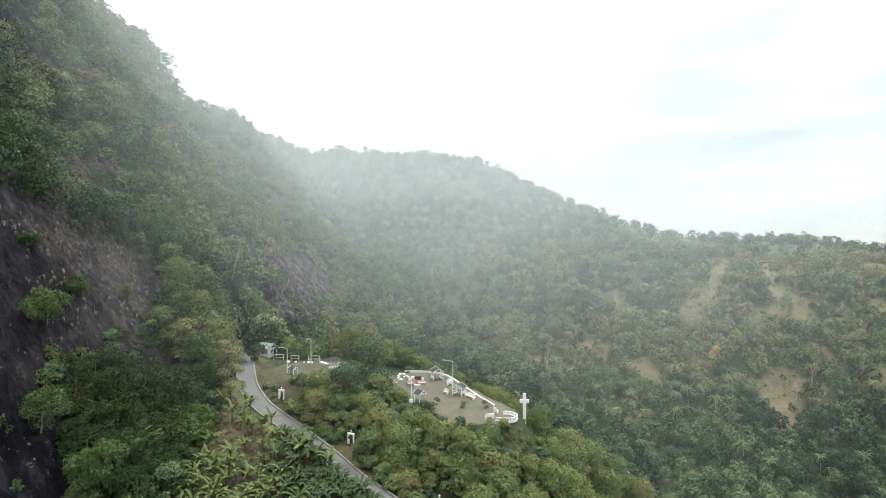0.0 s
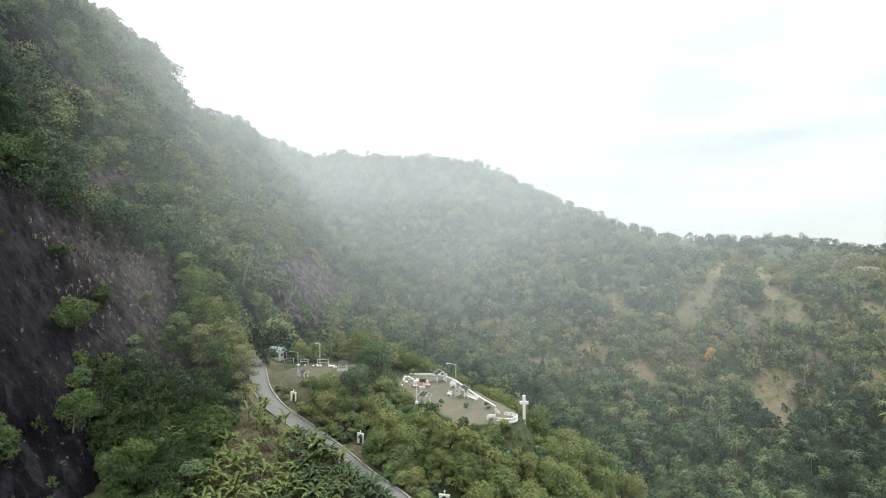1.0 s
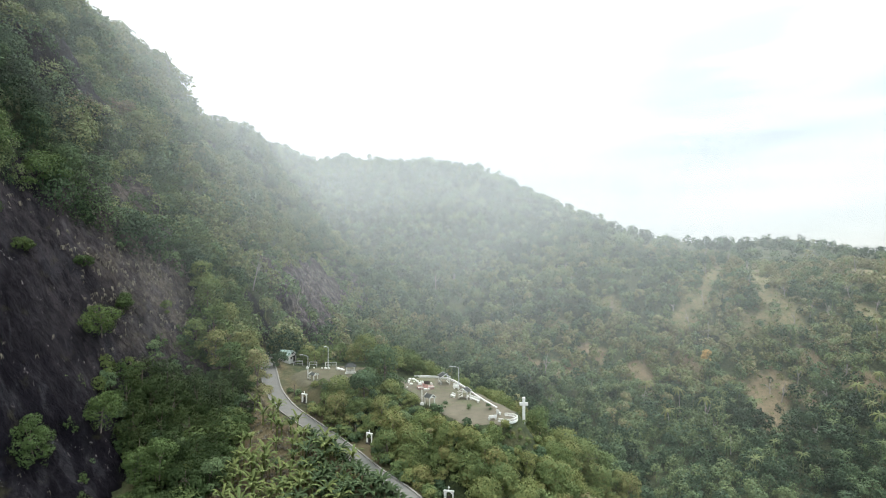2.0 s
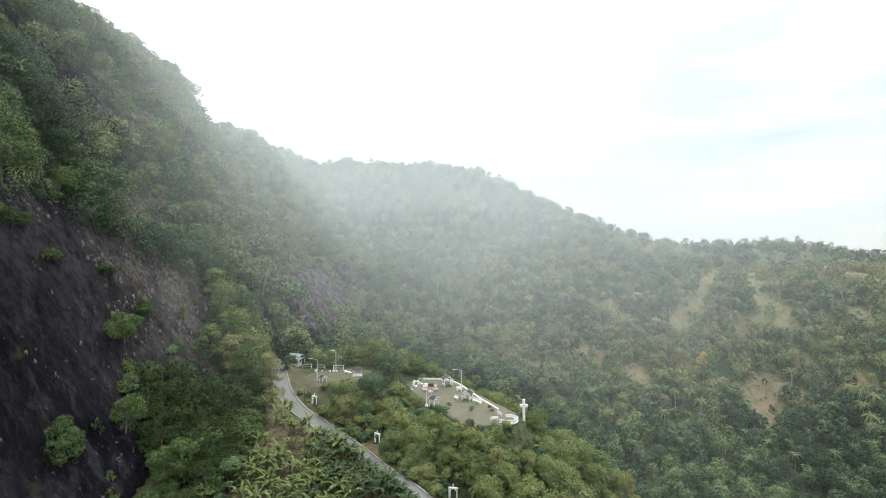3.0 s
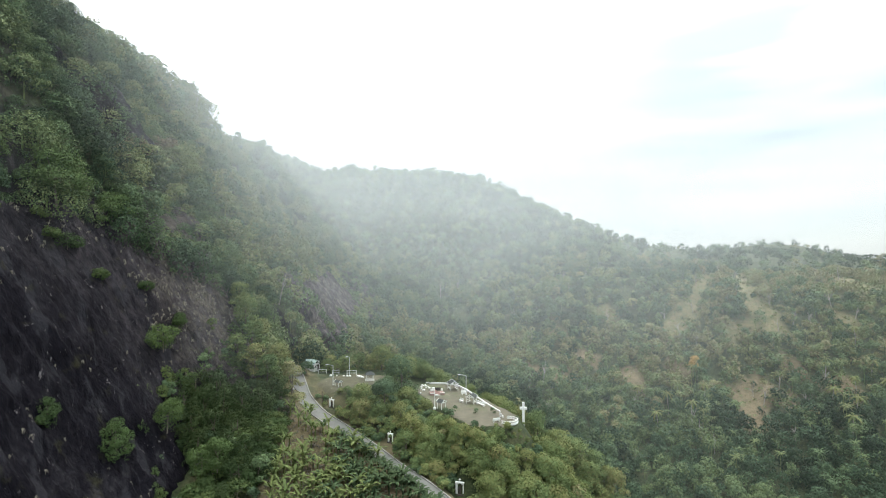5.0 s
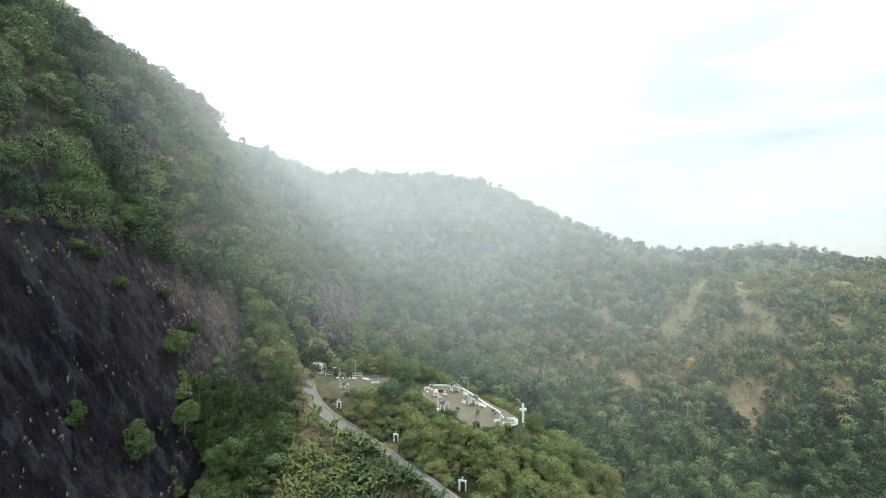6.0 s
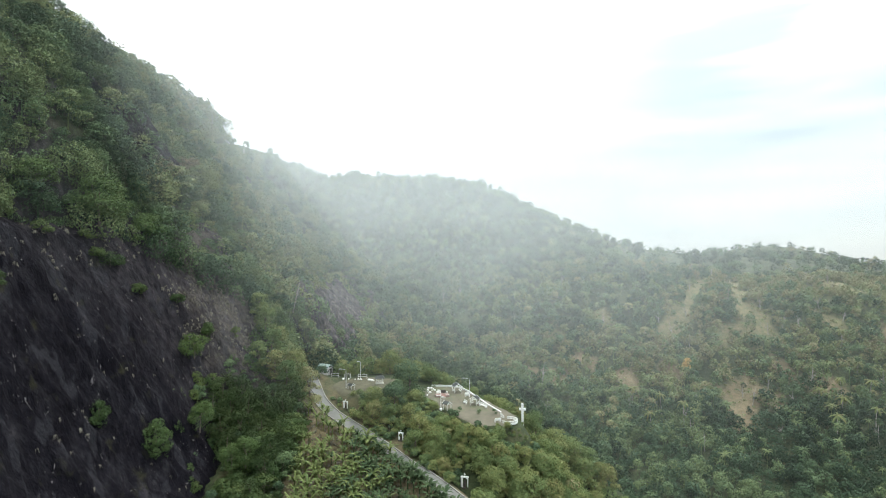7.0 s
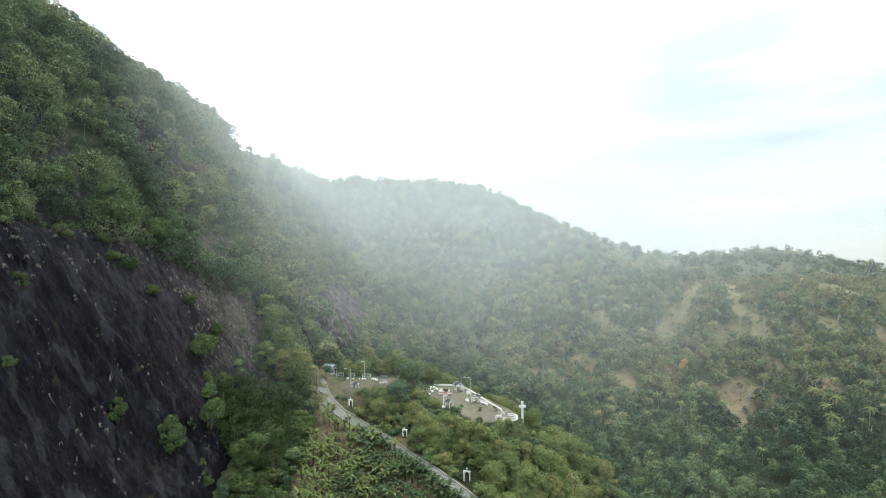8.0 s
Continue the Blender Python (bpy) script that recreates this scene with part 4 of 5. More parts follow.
# single bright bushes on the rock and at its foot: x, y, middle height, width, height
def bright_bush(seed, spot, width, height, material=None, label="bright green rounded bush rooted on the dark rock"):
    ob = tree_thing("leafy_bush", label, seed, width, height, 22, int(900 + 60 * width * height), 0.165, material or LEAF_BRIGHT, "bushes on the rock", "shrub", 0.12)
    ob.matrix_world = pose(max(spot[0], cliff_x(spot[1], spot[2]) + 0.25 * width - 0.6), spot[1], spot[2] - height * 0.5, 0, 6, seed * 61 % 360)
    return ob


for i, (a, b, c, w, h) in enumerate([(-66.6, 88.8, 17.6, 6.4, 5.4), (-67.6, 71.8, 0.6, 5.8, 9.5), (-53.6, 79.5, -6.0, 5.2, 6.4), (-50.6, 79.8, -5.0, 5.4, 6.6), (-61.6, 81.2, 2.6, 5.4, 6.4)]):
    bright_bush(1000 + i, (a, b, c), w, h)
for i, (a, b, c, w, h) in enumerate([(-82.5, 78.0, 38.6, 5.5, 2.2), (-81.5, 75.0, 40.4, 3.4, 1.8), (-76.5, 82.0, 31.8, 3.6, 2.0), (-73.2, 92.7, 28.8, 3.4, 2.4), (-77.6, 62.9, 8.6, 3.6, 6.0), (-66.5, 96.0, 20.5, 3.0, 3.4)]):
    bright_bush(1020 + i, (a, b, c), w, h, LEAF_SHRUB, "low olive-green bush clinging to a ledge of the rock")


# trees hung with creepers at the foot of the cliff
def draped_tree(seed, width, height, label):
    r = np.random.default_rng(seed)
    ls = dome_lobes(r, width, height, 16)
    ob = thing("draped_tree", pose(0, 0, -500), label, "tree", "creeper-hung trees below the cliff")
    part("trunk", trunk_bmesh(r, ls, height, 0.02 * height), BARK, ob)
    crown = new("crown", crown_mesh("crown", ls, int(34 * width * height), 0.175, r, LEAF_VINE, -0.9))
    crown.parent = ob
    lines = []
    for i in range(int(13 * width)):  # strands of leaves falling from the crown's skin
        x, y, z, q, f = ls[r.integers(1, len(ls))]
        a = r.random() * 6.283
        p = np.array([x + q * 1.12 * math.cos(a), y + q * 1.12 * math.sin(a), z + 0.1 * q])
        for j in range(int(7 + 16 * r.random())):
            p = p + np.array([0.06 * math.cos(a) + 0.05 * r.normal(), 0.06 * math.sin(a) + 0.05 * r.normal(), -0.21])
            if p[2] < 0.2:
                break
            t, u = 0.17 + 0.12 * r.random(), r.random() * 6.283
            lines.append([p, p + np.array([t * math.cos(u), t * math.sin(u), -0.16 - 0.1 * r.random()]), p + np.array([t * math.cos(u + 1.3), t * math.sin(u + 1.3), -0.08])])
    v = np.array(lines).reshape(-1, 3)
    me = bpy.data.meshes.new("creeper")
    me.from_pydata(v.tolist(), [], [(i, i + 1, i + 2) for i in range(0, len(v), 3)])
    me.materials.append(LEAF_VINE)
    creeper = new("creeper", me)
    creeper.parent = ob
    tagged(creeper, "hanging strands of creeper leaves")
    return ob


draped = [draped_tree(1100 + i, w, h, "dark green tree hung with creepers below the cliff") for i, (w, h) in enumerate([(6.5, 11.0), (5.5, 9.0), (7.5, 9.5)])]
for i, (a, b, top) in enumerate([(-62.5, 90.0, 8.6), (-58.8, 91.5, 7.0), (-55.0, 93.5, 6.0), (-59.5, 87.0, 4.0), (-55.0, 88.5, 2.5), (-51.5, 95.5, 6.0), (-50.5, 90.0, 1.5), (-47.5, 97.0, 4.5), (-46.5, 91.5, 0.0), (-56.5, 84.0, -0.5), (-51.5, 85.0, -1.5), (-47.0, 86.0, -3.0), (-53.5, 98.5, 7.5), (-58.0, 96.5, 9.5), (-44.5, 88.5, -3.0), (-46.5, 80.5, -5.5), (-48.0, 75.0, -9.0), (-43.5, 83.0, -5.0), (-61.5, 93.5, 10.5), (-46.8, 102.0, 6.0)]):
    low = ground_at(a, b) - 0.4
    kind = draped[i % 3]
    stand = (11.0, 9.0, 9.5)[i % 3]
    k = (top - low) / stand
    copy_thing(kind, pose(a, b, low, 0, 0, i * 77) @ Matrix.Diagonal((0.55 + 0.45 * k, 0.55 + 0.45 * k, k, 1)))
for o in draped:
    spent(o)


def tufts(name, spots, blades, size, droop, tint, label):
    """Clumps of grass blades joined into one mesh: spots (x, y, z)."""
    m = len(spots)
    base = np.repeat(spots, blades, axis=0)
    a = rng.random(m * blades) * 6.283
    ln = size * (0.5 + 0.9 * rng.random(m * blades))
    out = np.stack([np.cos(a), np.sin(a), np.full(m * blades, 0.0)], 1)
    side_v = np.stack([-np.sin(a), np.cos(a), np.zeros(m * blades)], 1) * (ln * 0.10)[:, None]
    mid = base + out * (ln * 0.45)[:, None] + np.array([0, 0, 1]) * (ln * 0.75)[:, None]
    tip = base + out * (ln * 0.95)[:, None] + np.array([0, 0, 1]) * (ln * (0.9 - droop))[:, None]
    v = np.stack([base - side_v, base + side_v, mid + side_v, mid - side_v, mid - side_v, mid + side_v, tip + side_v * 0.3, tip - side_v * 0.3], 1).reshape(-1, 3)
    t = np.repeat(np.clip(tint + rng.normal(size=m) * 0.05, 0, 0.95), blades * 8)
    ob = quads_object(name, v, np.arange(len(v)).reshape(-1, 4), LEAF_WOOD if tint < 0.8 else STRAW, t)
    return tagged(ob, label, "grass", kind="stuff")


def on_cliff(count, y0, y1, z0, z1, dens):
    yy, zz = rng.uniform(y0, y1, count), rng.uniform(z0, z1, count)
    ok = dens(yy, zz) > rng.random(count)
    yy, zz = yy[ok], zz[ok]
    return np.stack([np.array([cliff_x(b, c) for b, c in zip(yy, zz)]), yy, zz], 1)


sp = on_cliff(900, 20, 96, -20, 46, lambda a, b: 1.5 * np.clip(fbm(a * 0.13, b * 0.13, 71, 3) - 0.14, 0, 1))
tufts("dry_tufts", sp, 12, 0.44, 1.6, 0.9, "pale dead grass tufts hanging on the dark rock")
sp = on_cliff(1100, 90, 122, 2, 38, lambda a, b: np.clip(1.1 - np.abs(b - 20 + 0.25 * (a - 105)) / 16, 0, 1) * np.clip(0.7 + 1.5 * fbm(a * 0.2, b * 0.2, 73, 3), 0, 1))
tufts("cliff_grass", sp[::2], 10, 0.52, 1.6, 0.85, "greyish dry grass matting the edge of the rock")
tufts("cliff_grass", sp[1::2], 10, 0.46, 1.6, 0.85, "tawny dry grass matting the edge of the rock")
sp = on_cliff(220, 30, 110, 34, 46, lambda a, b: np.clip((b - 34) / 10, 0, 1))
tufts("cliff_grass", sp, 10, 0.55, 1.4, 0.85, "brownish grass along the top of the rock face")


# ---- banana plants on the bank below the road ----
def banana_plant(seed, leaves, LEAF_BANANA):
    r = np.random.default_rng(seed)
    ob = thing("banana_plant", pose(0, 0, -500), "banana plant with long arching green leaves", "banana plant", "banana plants on the bank")
    part("stem", rod(bmesh.new(), (0, 0, -0.5), (0.05, 0, 1.5), 0.13, 0.08, 7), LEAF_BANANA, ob)
    for i in range(leaves):
        bm, a = bmesh.new(), 6.283 * i / leaves + r.normal() * 0.25
        length, rise, c, s = 1.35 + 0.7 * r.random(), 0.85 + 1.0 * r.random(), math.cos(a), math.sin(a)
        rows, n = [], 6
        for j in range(n + 1):
            u = j / n
            q, h = length * u * (1 - 0.12 * u), 1.45 + length * (rise * u - (0.35 + 0.5 * rise) * u * u)
            w = 0.02 + 0.135 * math.sin(math.pi * min(1, 0.12 + 0.88 * u)) ** 0.7
            rows.append([bm.verts.new((c * q - s * w, s * q + c * w, h - 0.3 * w)), bm.verts.new((c * q, s * q, h)), bm.verts.new((c * q + s * w, s * q - c * w, h - 0.3 * w))])
        for p, q in zip(rows, rows[1:]):
            bm.faces.new((p[0], p[1], q[1], q[0]))
            bm.faces.new((p[1], p[2], q[2], q[1]))
        part("leaf", bm, LEAF_BANANA, ob)
    return ob


bananas = [banana_plant(600 + i, n, m) for i, (n, m) in enumerate(((10, LEAF_BANANA), (10, LEAF_BANANA), (11, LEAF_BANANA_DARK), (11, LEAF_BANANA_DARK)))]
x, y, z = scatter((-42, 66), (2, 106), 2600, 1.8, lambda x, y, z: off_knoll(x, y, 2.6) & (y < 90.5 - 0.78 * (x + 21)) & (x > -42 + 0.12 * (100 - y)) & (rng.random(len(x)) < 0.40 + 0.60 * np.clip((x + 34) / 14 + (87 - y) / 12, 0, 1)))
for a, b, c in zip(x, y, z):
    s = rng.uniform(1.1, 1.7)
    copy_thing(bananas[int(np.clip((a + 31) / 9 + rng.normal() * 0.8 + 1.2, 0, 3.9))], pose(a, b, c, 0, 0, rng.uniform(0, 360)) @ Matrix.Diagonal((s, s, s, 1)))
# a dark row leaning over the road's lower edge
for i in range(3, len(LINE) - 40):
    a, b, c = LINE[i]
    if -27 < a < 8:
        t = LINE[i + 1] - LINE[i - 1]
        off = (ROAD_HALF + 0.9 + 0.5 * rng.random()) / math.hypot(t[0], t[1])
        p, q = float(a + t[1] * off), float(b - t[0] * off)
        s = rng.uniform(1.1, 1.45)
        copy_thing(bananas[3], pose(p, q, ground_at(p, q) - 0.9, 0, 0, rng.uniform(0, 360)) @ Matrix.Diagonal((s, s, s, 1)))
for o in bananas:
    spent(o)
gx2, gy2 = rng.uniform(-46, 2, 2600), rng.uniform(66, 108, 2600)
ok = (gy2 < 92 - 0.78 * (gx2 + 21)) & off_knoll(gx2, gy2)
gx2, gy2 = gx2[ok], gy2[ok]
tufts("bank_grass", np.stack([gx2, gy2, terrain(gx2, gy2)], 1), 7, 0.55, 0.6, 0.85, "rough dry grass on the bank below the road")

# ---- trees set apart ----
def set_tree(name, label, seed, spot, w, h, count, size, material, base=0.35, lobes=13):
    ob = tree_thing(name, label, seed, w, h, lobes, count, size, material, "", "tree", base)
    a, b = spot
    ob.matrix_world = pose(a, b, ground_at(a, b) - 0.2, 0, 0, seed * 47 % 360)
    return ob


set_tree("broadleaf_tree", "tall spreading green tree between lawn and plaza", 701, (-15.5, 113), 9.5, 11.0, 3400, 0.23, LEAF_DARK, 0.2, 20)
set_tree("broadleaf_tree", "rounded green tree beside the lawn", 702, (-17.5, 119), 6.5, 6.5, 2000, 0.22, LEAF_TREE, 0.2, 20)
set_tree("broadleaf_tree", "pale flowering tree with thin yellowish leaves beside the road", 703, (-41.8, 103.2), 6.4, 13.0, 3600, 0.18, LEAF_DRY, 0.25)
set_tree("broadleaf_tree", "leafy green tree leaning over the road's bend", 713, (-49.6, 118.5), 8.5, 8.5, 2800, 0.23, LEAF_TREE, 0.15, 18)
set_tree("broadleaf_tree", "dark rounded tree overhanging the bend of the road", 704, (-44.3, 127.0), 4.6, 4.3, 1900, 0.17, LEAF_DARK, 0.2)
set_tree("broadleaf_tree", "bright green tree against the foot of the mountain", 705, (-50, 111), 8.0, 11.0, 3000, 0.24, LEAF_TREE, 0.2)
set_tree("broadleaf_tree", "leafy green tree above the road's bend", 706, (-56, 121), 8.0, 11.0, 2800, 0.24, LEAF_TREE, 0.2)
set_tree("broadleaf_tree", "spreading green tree below the lawn", 707, (-25, 107), 7.0, 4.0, 2600, 0.22, LEAF_TREE, 0.2)
set_tree("broadleaf_tree", "spreading green tree below the lawn", 708, (-19, 104), 7.5, 7.5, 2600, 0.22, LEAF_DARK, 0.2)
set_tree("broadleaf_tree", "bushy green tree between lawn and plaza", 711, (-18.6, 110.5), 5.0, 5.6, 2200, 0.22, LEAF_DARK, 0.2, 18)
set_tree("broadleaf_tree", "bushy green tree between lawn and plaza", 712, (-13.5, 107), 5.5, 4.6, 1800, 0.22, LEAF_TREE, 0.2, 16)
for i, (a, b, w, h) in enumerate([(3.0, 88.6, 5.0, 4.6), (6.0, 86.8, 5.0, 4.8), (0.6, 90.4, 4.4, 4.2), (8.5, 84.5, 5.5, 5.0), (4.5, 84.0, 4.0, 3.6), (0.9, 87.2, 3.8, 3.4), (-1.2, 88.9, 3.8, 3.6)]):
    set_tree("broadleaf_tree", "bushy green tree above the wayside shrine", 780 + i, (a, b), w, h, 1400, 0.22, LEAF_TREE, 0.15, 16)
set_tree("broadleaf_tree", "thin tree with tawny flower heads below the plaza", 709, (-4.5, 92.5), 2.6, 6.8, 700, 0.18, LEAF_DRY, 0.45)
set_tree("flame_tree", "orange-leaved tree on the dry slope", 710, (118.8, 229.8), 5.5, 7.0, 1000, 0.30, LEAF_ORANGE, 0.3)
for i, (a, b) in enumerate([(108, 247), (111, 244), (104, 249), (61, 277), (43, 265), (144, 249), (69, 195), (74, 192), (90, 205), (190, 240), (230, 262), (26, 92), (96, 228), (56, 236), (122, 218), (66, 186), (62, 190), (72, 202), (132, 238), (100, 262), (78, 288), (208, 214), (160, 208)]):
    set_tree("dry_tree", "half-dry yellowish tree on the slope", 720 + i, (a, b), 6.0, 6.0, 480, 0.36, LEAF_DRY, 0.3)
for i, (a, b, s) in enumerate([(146, 263, 7), (151, 267, 7.5), (157, 270, 7), (159, 261, 7.5), (153, 259, 8), (148, 256, 7), (142, 254, 6.5), (151, 253, 6.5), (160, 267, 6), (152, 245, 5), (170, 268, 3), (43, 219, 6), (52, 221, 5.5), (128, 212, 4), (165, 226, 5), (120, 226, 6), (185, 232, 5), (150, 228, 4)]):
    set_tree("round_shrub", "dark rounded bush in a grassy clearing", 740 + i, (a, b), s, s * 0.75, 500, 0.36, LEAF_DARK, 0.15, 10)


# tall palms standing clear of the valley's trees
def coconut_palm(seed, height):
    r = np.random.default_rng(seed)
    ob = thing("coconut_palm", pose(0, 0, -500), "tall coconut palm with yellowing fronds above the valley trees", "palm tree", "palms above the valley trees")
    top = Vector((r.normal() * 0.4, r.normal() * 0.4, height))
    part("trunk", rod(rod(bmesh.new(), (0, 0, -1), top * 0.5 + Vector((0.3, 0, 0)), 0.2, 0.15, 6), top * 0.5 + Vector((0.3, 0, 0)), top, 0.15, 0.11, 6), PALE_BARK, ob)
    for i in range(16):
        a, length, rise, bm = 2.4 * i + r.normal() * 0.15, 3.6 + 0.8 * r.random(), 0.75 - 1.05 * i / 16, bmesh.new()
        c, d, spine = math.cos(a), math.sin(a), []
        for j in range(8):
            u = j / 7
            spine.append(top + Vector((c * length * u * (1 - 0.2 * u), d * length * u * (1 - 0.2 * u), length * (rise * u - 0.62 * u * u))))
        for j in range(7):  # leaflets hanging on both sides of the rib
            p, q, w = spine[j], spine[j + 1], 0.62 * math.sin(math.pi * (0.12 + 0.8 * j / 7))
            for side_of in (-1, 1):
                out = Vector((-d * w * side_of + 0.25 * c * w, c * w * side_of + 0.25 * d * w, -0.45 * w))
                bm.faces.new([bm.verts.new(t) for t in (p, q, q.lerp(p, 0.3) + out)])
                bm.faces.new([bm.verts.new(t) for t in (p, p.lerp(q, 0.45), p + out * 0.95)])
        part("frond", bm, LEAF_PALM, ob)
    return ob


palms = [coconut_palm(860 + i, h) for i, h in enumerate((11.0, 9.5))]
for i, (a, b) in enumerate([(190, 220), (174, 202), (195, 206), (206, 231), (102, 198), (85, 192), (114, 210), (175, 215), (204, 220), (82, 206), (209, 245), (102, 212), (94, 202), (184, 212)]):
    t = 0.8 + 0.07 * (i * 5 % 6)
    copy_thing(palms[i % 2], pose(a, b, ground_at(a, b), 3 * (i % 3) - 3, 0, i * 67) @ Matrix.Diagonal((t, t, 0.9, 1)))
for o in palms:
    spent(o)


def high_tree(label, seed, spot, w, h, count, size, material, base=0.3, lobes=20):
    """A large tree on the steep mountainside, its crown centred at the spot."""
    ob = tree_thing("broadleaf_tree", label, seed, w, h, lobes, count, size, material, "", "tree", base)
    ob.matrix_world = pose(spot[0], spot[1], spot[2] - h * 0.62, 0, 0, seed * 47 % 360)
    return ob


high_tree("broad bright green tree on top of the rock face", 751, (-83.5, 79.0, 53.5), 13.0, 11.5, 5200, 0.21, LEAF_BRIGHT)
high_tree("broad green tree above the rock face", 752, (-80.5, 92.0, 46.5), 9.5, 9.0, 3600, 0.20, LEAF_BRIGHT)
high_tree("spreading tree with sparse brownish twigs on the mountainside", 753, (-87.0, 110.6, 63.5), 12.0, 8.5, 2200, 0.19, LEAF_TWIG, 0.4)
high_tree("wide pale olive tree on the mountainside", 754, (-87.5, 137.0, 67.0), 14.0, 9.0, 3600, 0.26, LEAF_PALE, 0.35)
high_tree("pale olive tree on the mountainside", 755, (-90.0, 128.0, 68.0), 9.0, 8.0, 2200, 0.24, LEAF_TWIG, 0.4)
high_tree("dark green tree above the rock face", 756, (-83.0, 101.0, 50.5), 9.0, 9.0, 3200, 0.20, LEAF_DARK)
high_tree("bright green tree high on the mountainside", 757, (-92.0, 70.0, 57.0), 9.0, 9.0, 3400, 0.20, LEAF_BRIGHT)
for i, (a, b, c, w, h, m) in enumerate([(-57.5, 114.0, 21.5, 6.5, 8.0, LEAF_TREE), (-54.5, 110.5, 15.5, 7.0, 8.0, LEAF_BRIGHT), (-52.5, 106.5, 10.0, 7.0, 8.5, LEAF_TREE), (-57.5, 107.5, 13.0, 6.0, 7.5, LEAF_TREE), (-49.0, 105.0, 7.5, 6.5, 8.0, LEAF_BRIGHT), (-60.5, 117.0, 26.0, 6.0, 7.0, LEAF_TREE), (-48.5, 114.0, 9.0, 7.0, 8.0, LEAF_TREE)]):
    high_tree("light green leafy tree against the foot of the mountain", 760 + i, (a, b, c), w, h, 2400, 0.20, m, 0.15)


# bare pale trees on the slope
def bare_tree(seed):
    r = np.random.default_rng(seed)
    ob = thing("bare_tree", pose(0, 0, -500), "leafless pale-barked tree on the slope", "tree", "bare trees on the slope")
    bend = Vector((r.normal() * 0.5, r.normal() * 0.5, 4.2))
    bm = rod(bmesh.new(), (0, 0, -1), bend, 0.2, 0.13, 6)
    part("trunk", rod(bm, bend, bend + Vector((r.normal() * 0.5, r.normal() * 0.5, 3.2)), 0.13, 0.05, 5), PALE_BARK, ob)
    for i in range(6):
        a, u = r.random() * 6.283, 0.45 + 0.5 * r.random()
        start = bend * u if u < 0.8 else bend
        tip = start + Vector((math.cos(a) * 1.8, math.sin(a) * 1.8, 1.2 + r.random() * 1.4))
        bm = rod(bmesh.new(), start, tip, 0.08, 0.03, 5)
        part("branch", rod(bm, start.lerp(tip, 0.6), start.lerp(tip, 0.6) + Vector((r.normal() * 0.7, r.normal() * 0.7, 0.9)), 0.045, 0.015, 4), PALE_BARK, ob)
    return ob


bare = [bare_tree(950 + i) for i in range(4)]
x, y, z = scatter((20, 185), (250, 320), 900, 7.0, lambda x, y, z: rng.random(len(x)) < 0.13)
for a, b, c in zip(x, y, z):
    copy_thing(bare[rng.integers(0, 4)], pose(a, b, c, rng.uniform(-8, 8), rng.uniform(-8, 8), rng.uniform(0, 360)) @ Matrix.Diagonal((1, 1, rng.uniform(0.8, 1.25), 1)))
for a, b in ((-112, 196), (-118, 210), (-6, 296), (4, 300), (-52, 168), (-60, 150), (40, 206), (-111, 182), (-107, 190), (-99, 466), (-94, 470), (-88, 468), (-83, 472)):
    copy_thing(bare[abs(a) % 4], pose(a, b, ground_at(a, b) + 1.5, 0, 0, a * 40) @ Matrix.Diagonal((1.2, 1.2, 1.3, 1)))
for o in bare:
    spent(o)
mast = thing("mast", pose(-112, 240, ground_at(-112, 240)), "thin grey mast standing on the mountain's shoulder", "mast")
part("pole", rod(bmesh.new(), (0, 0, -1), (0, 0, 11), 0.22, 0.12, 7), GALVANISED, mast)
part("crossarm", rod(bmesh.new(), (-0.7, 0, 10.2), (0.7, 0, 10.2), 0.07, 0.07, 6), GALVANISED, mast)

# low shrubs along the plaza's front edge
edge = [shrub("low_shrub", 970 + i, 2.6, 2.0, 420, m, "low leafy shrub along the edge of the plaza", "shrubs along the plaza") for i, m in enumerate((LEAF_TREE, LEAF_DARK))]
x, y, z = scatter((-14, 84), (20, 104), 1500, 1.9, lambda x, y, z: (plaza_distance(x, y) > 0.2) & (plaza_distance(x, y) < 4.5) & (y < 103) & ~((np.abs(x - 15.0) < 2.2) & (y > 91)))
for a, b, c in zip(x, y, z):
    s = rng.uniform(0.5, 1.0)
    if abs(a - 0.152 * b) < 2.6:  # low growth round the cross
        s = min(s, max(0.4, (23.4 - 0.338 * b - c) / 2.2))
    copy_thing(edge[rng.integers(0, 2)], pose(a, b, c - 0.15, 0, 0, rng.uniform(0, 360)) @ Matrix.Diagonal((s, s, s, 1)))
for o in edge:
    spent(o)


# ---- plaza and lawn ----
def slab(name, distance, lo, hi, material, label, rise):
    """A thin sheet of beaten ground over a flat part of the knoll, with an uneven edge."""
    step = 0.4
    xs, ys = np.arange(lo[0], hi[0], step), np.arange(lo[1], hi[1], step)
    X, Y = np.meshgrid(xs, ys, indexing="ij")
    D = distance(X, Y) + 1.3 * fbm(X * 0.4, Y * 0.4, 83, 3)
    Z = terrain(X.ravel(), Y.ravel()).reshape(X.shape) + rise - 0.25 * np.clip(D + 1.0, 0, 1)
    i = np.arange(X.size).reshape(X.shape)
    q = np.stack([i[:-1, :-1].ravel(), i[1:, :-1].ravel(), i[1:, 1:].ravel(), i[:-1, 1:].ravel()], 1)
    near_road = np.min(np.hypot(X.ravel()[:, None] - LINE[None, :, 0], Y.ravel()[:, None] - LINE[None, :, 1]), axis=1)
    q = q[(D.ravel()[q] < 0.0).all(1) & (near_road[q] > 4.5).all(1)]
    return tagged(quads_object(name, np.stack([X.ravel(), Y.ravel(), Z.ravel()], 1), q, material, smooth=True), label, "ground", kind="structure")


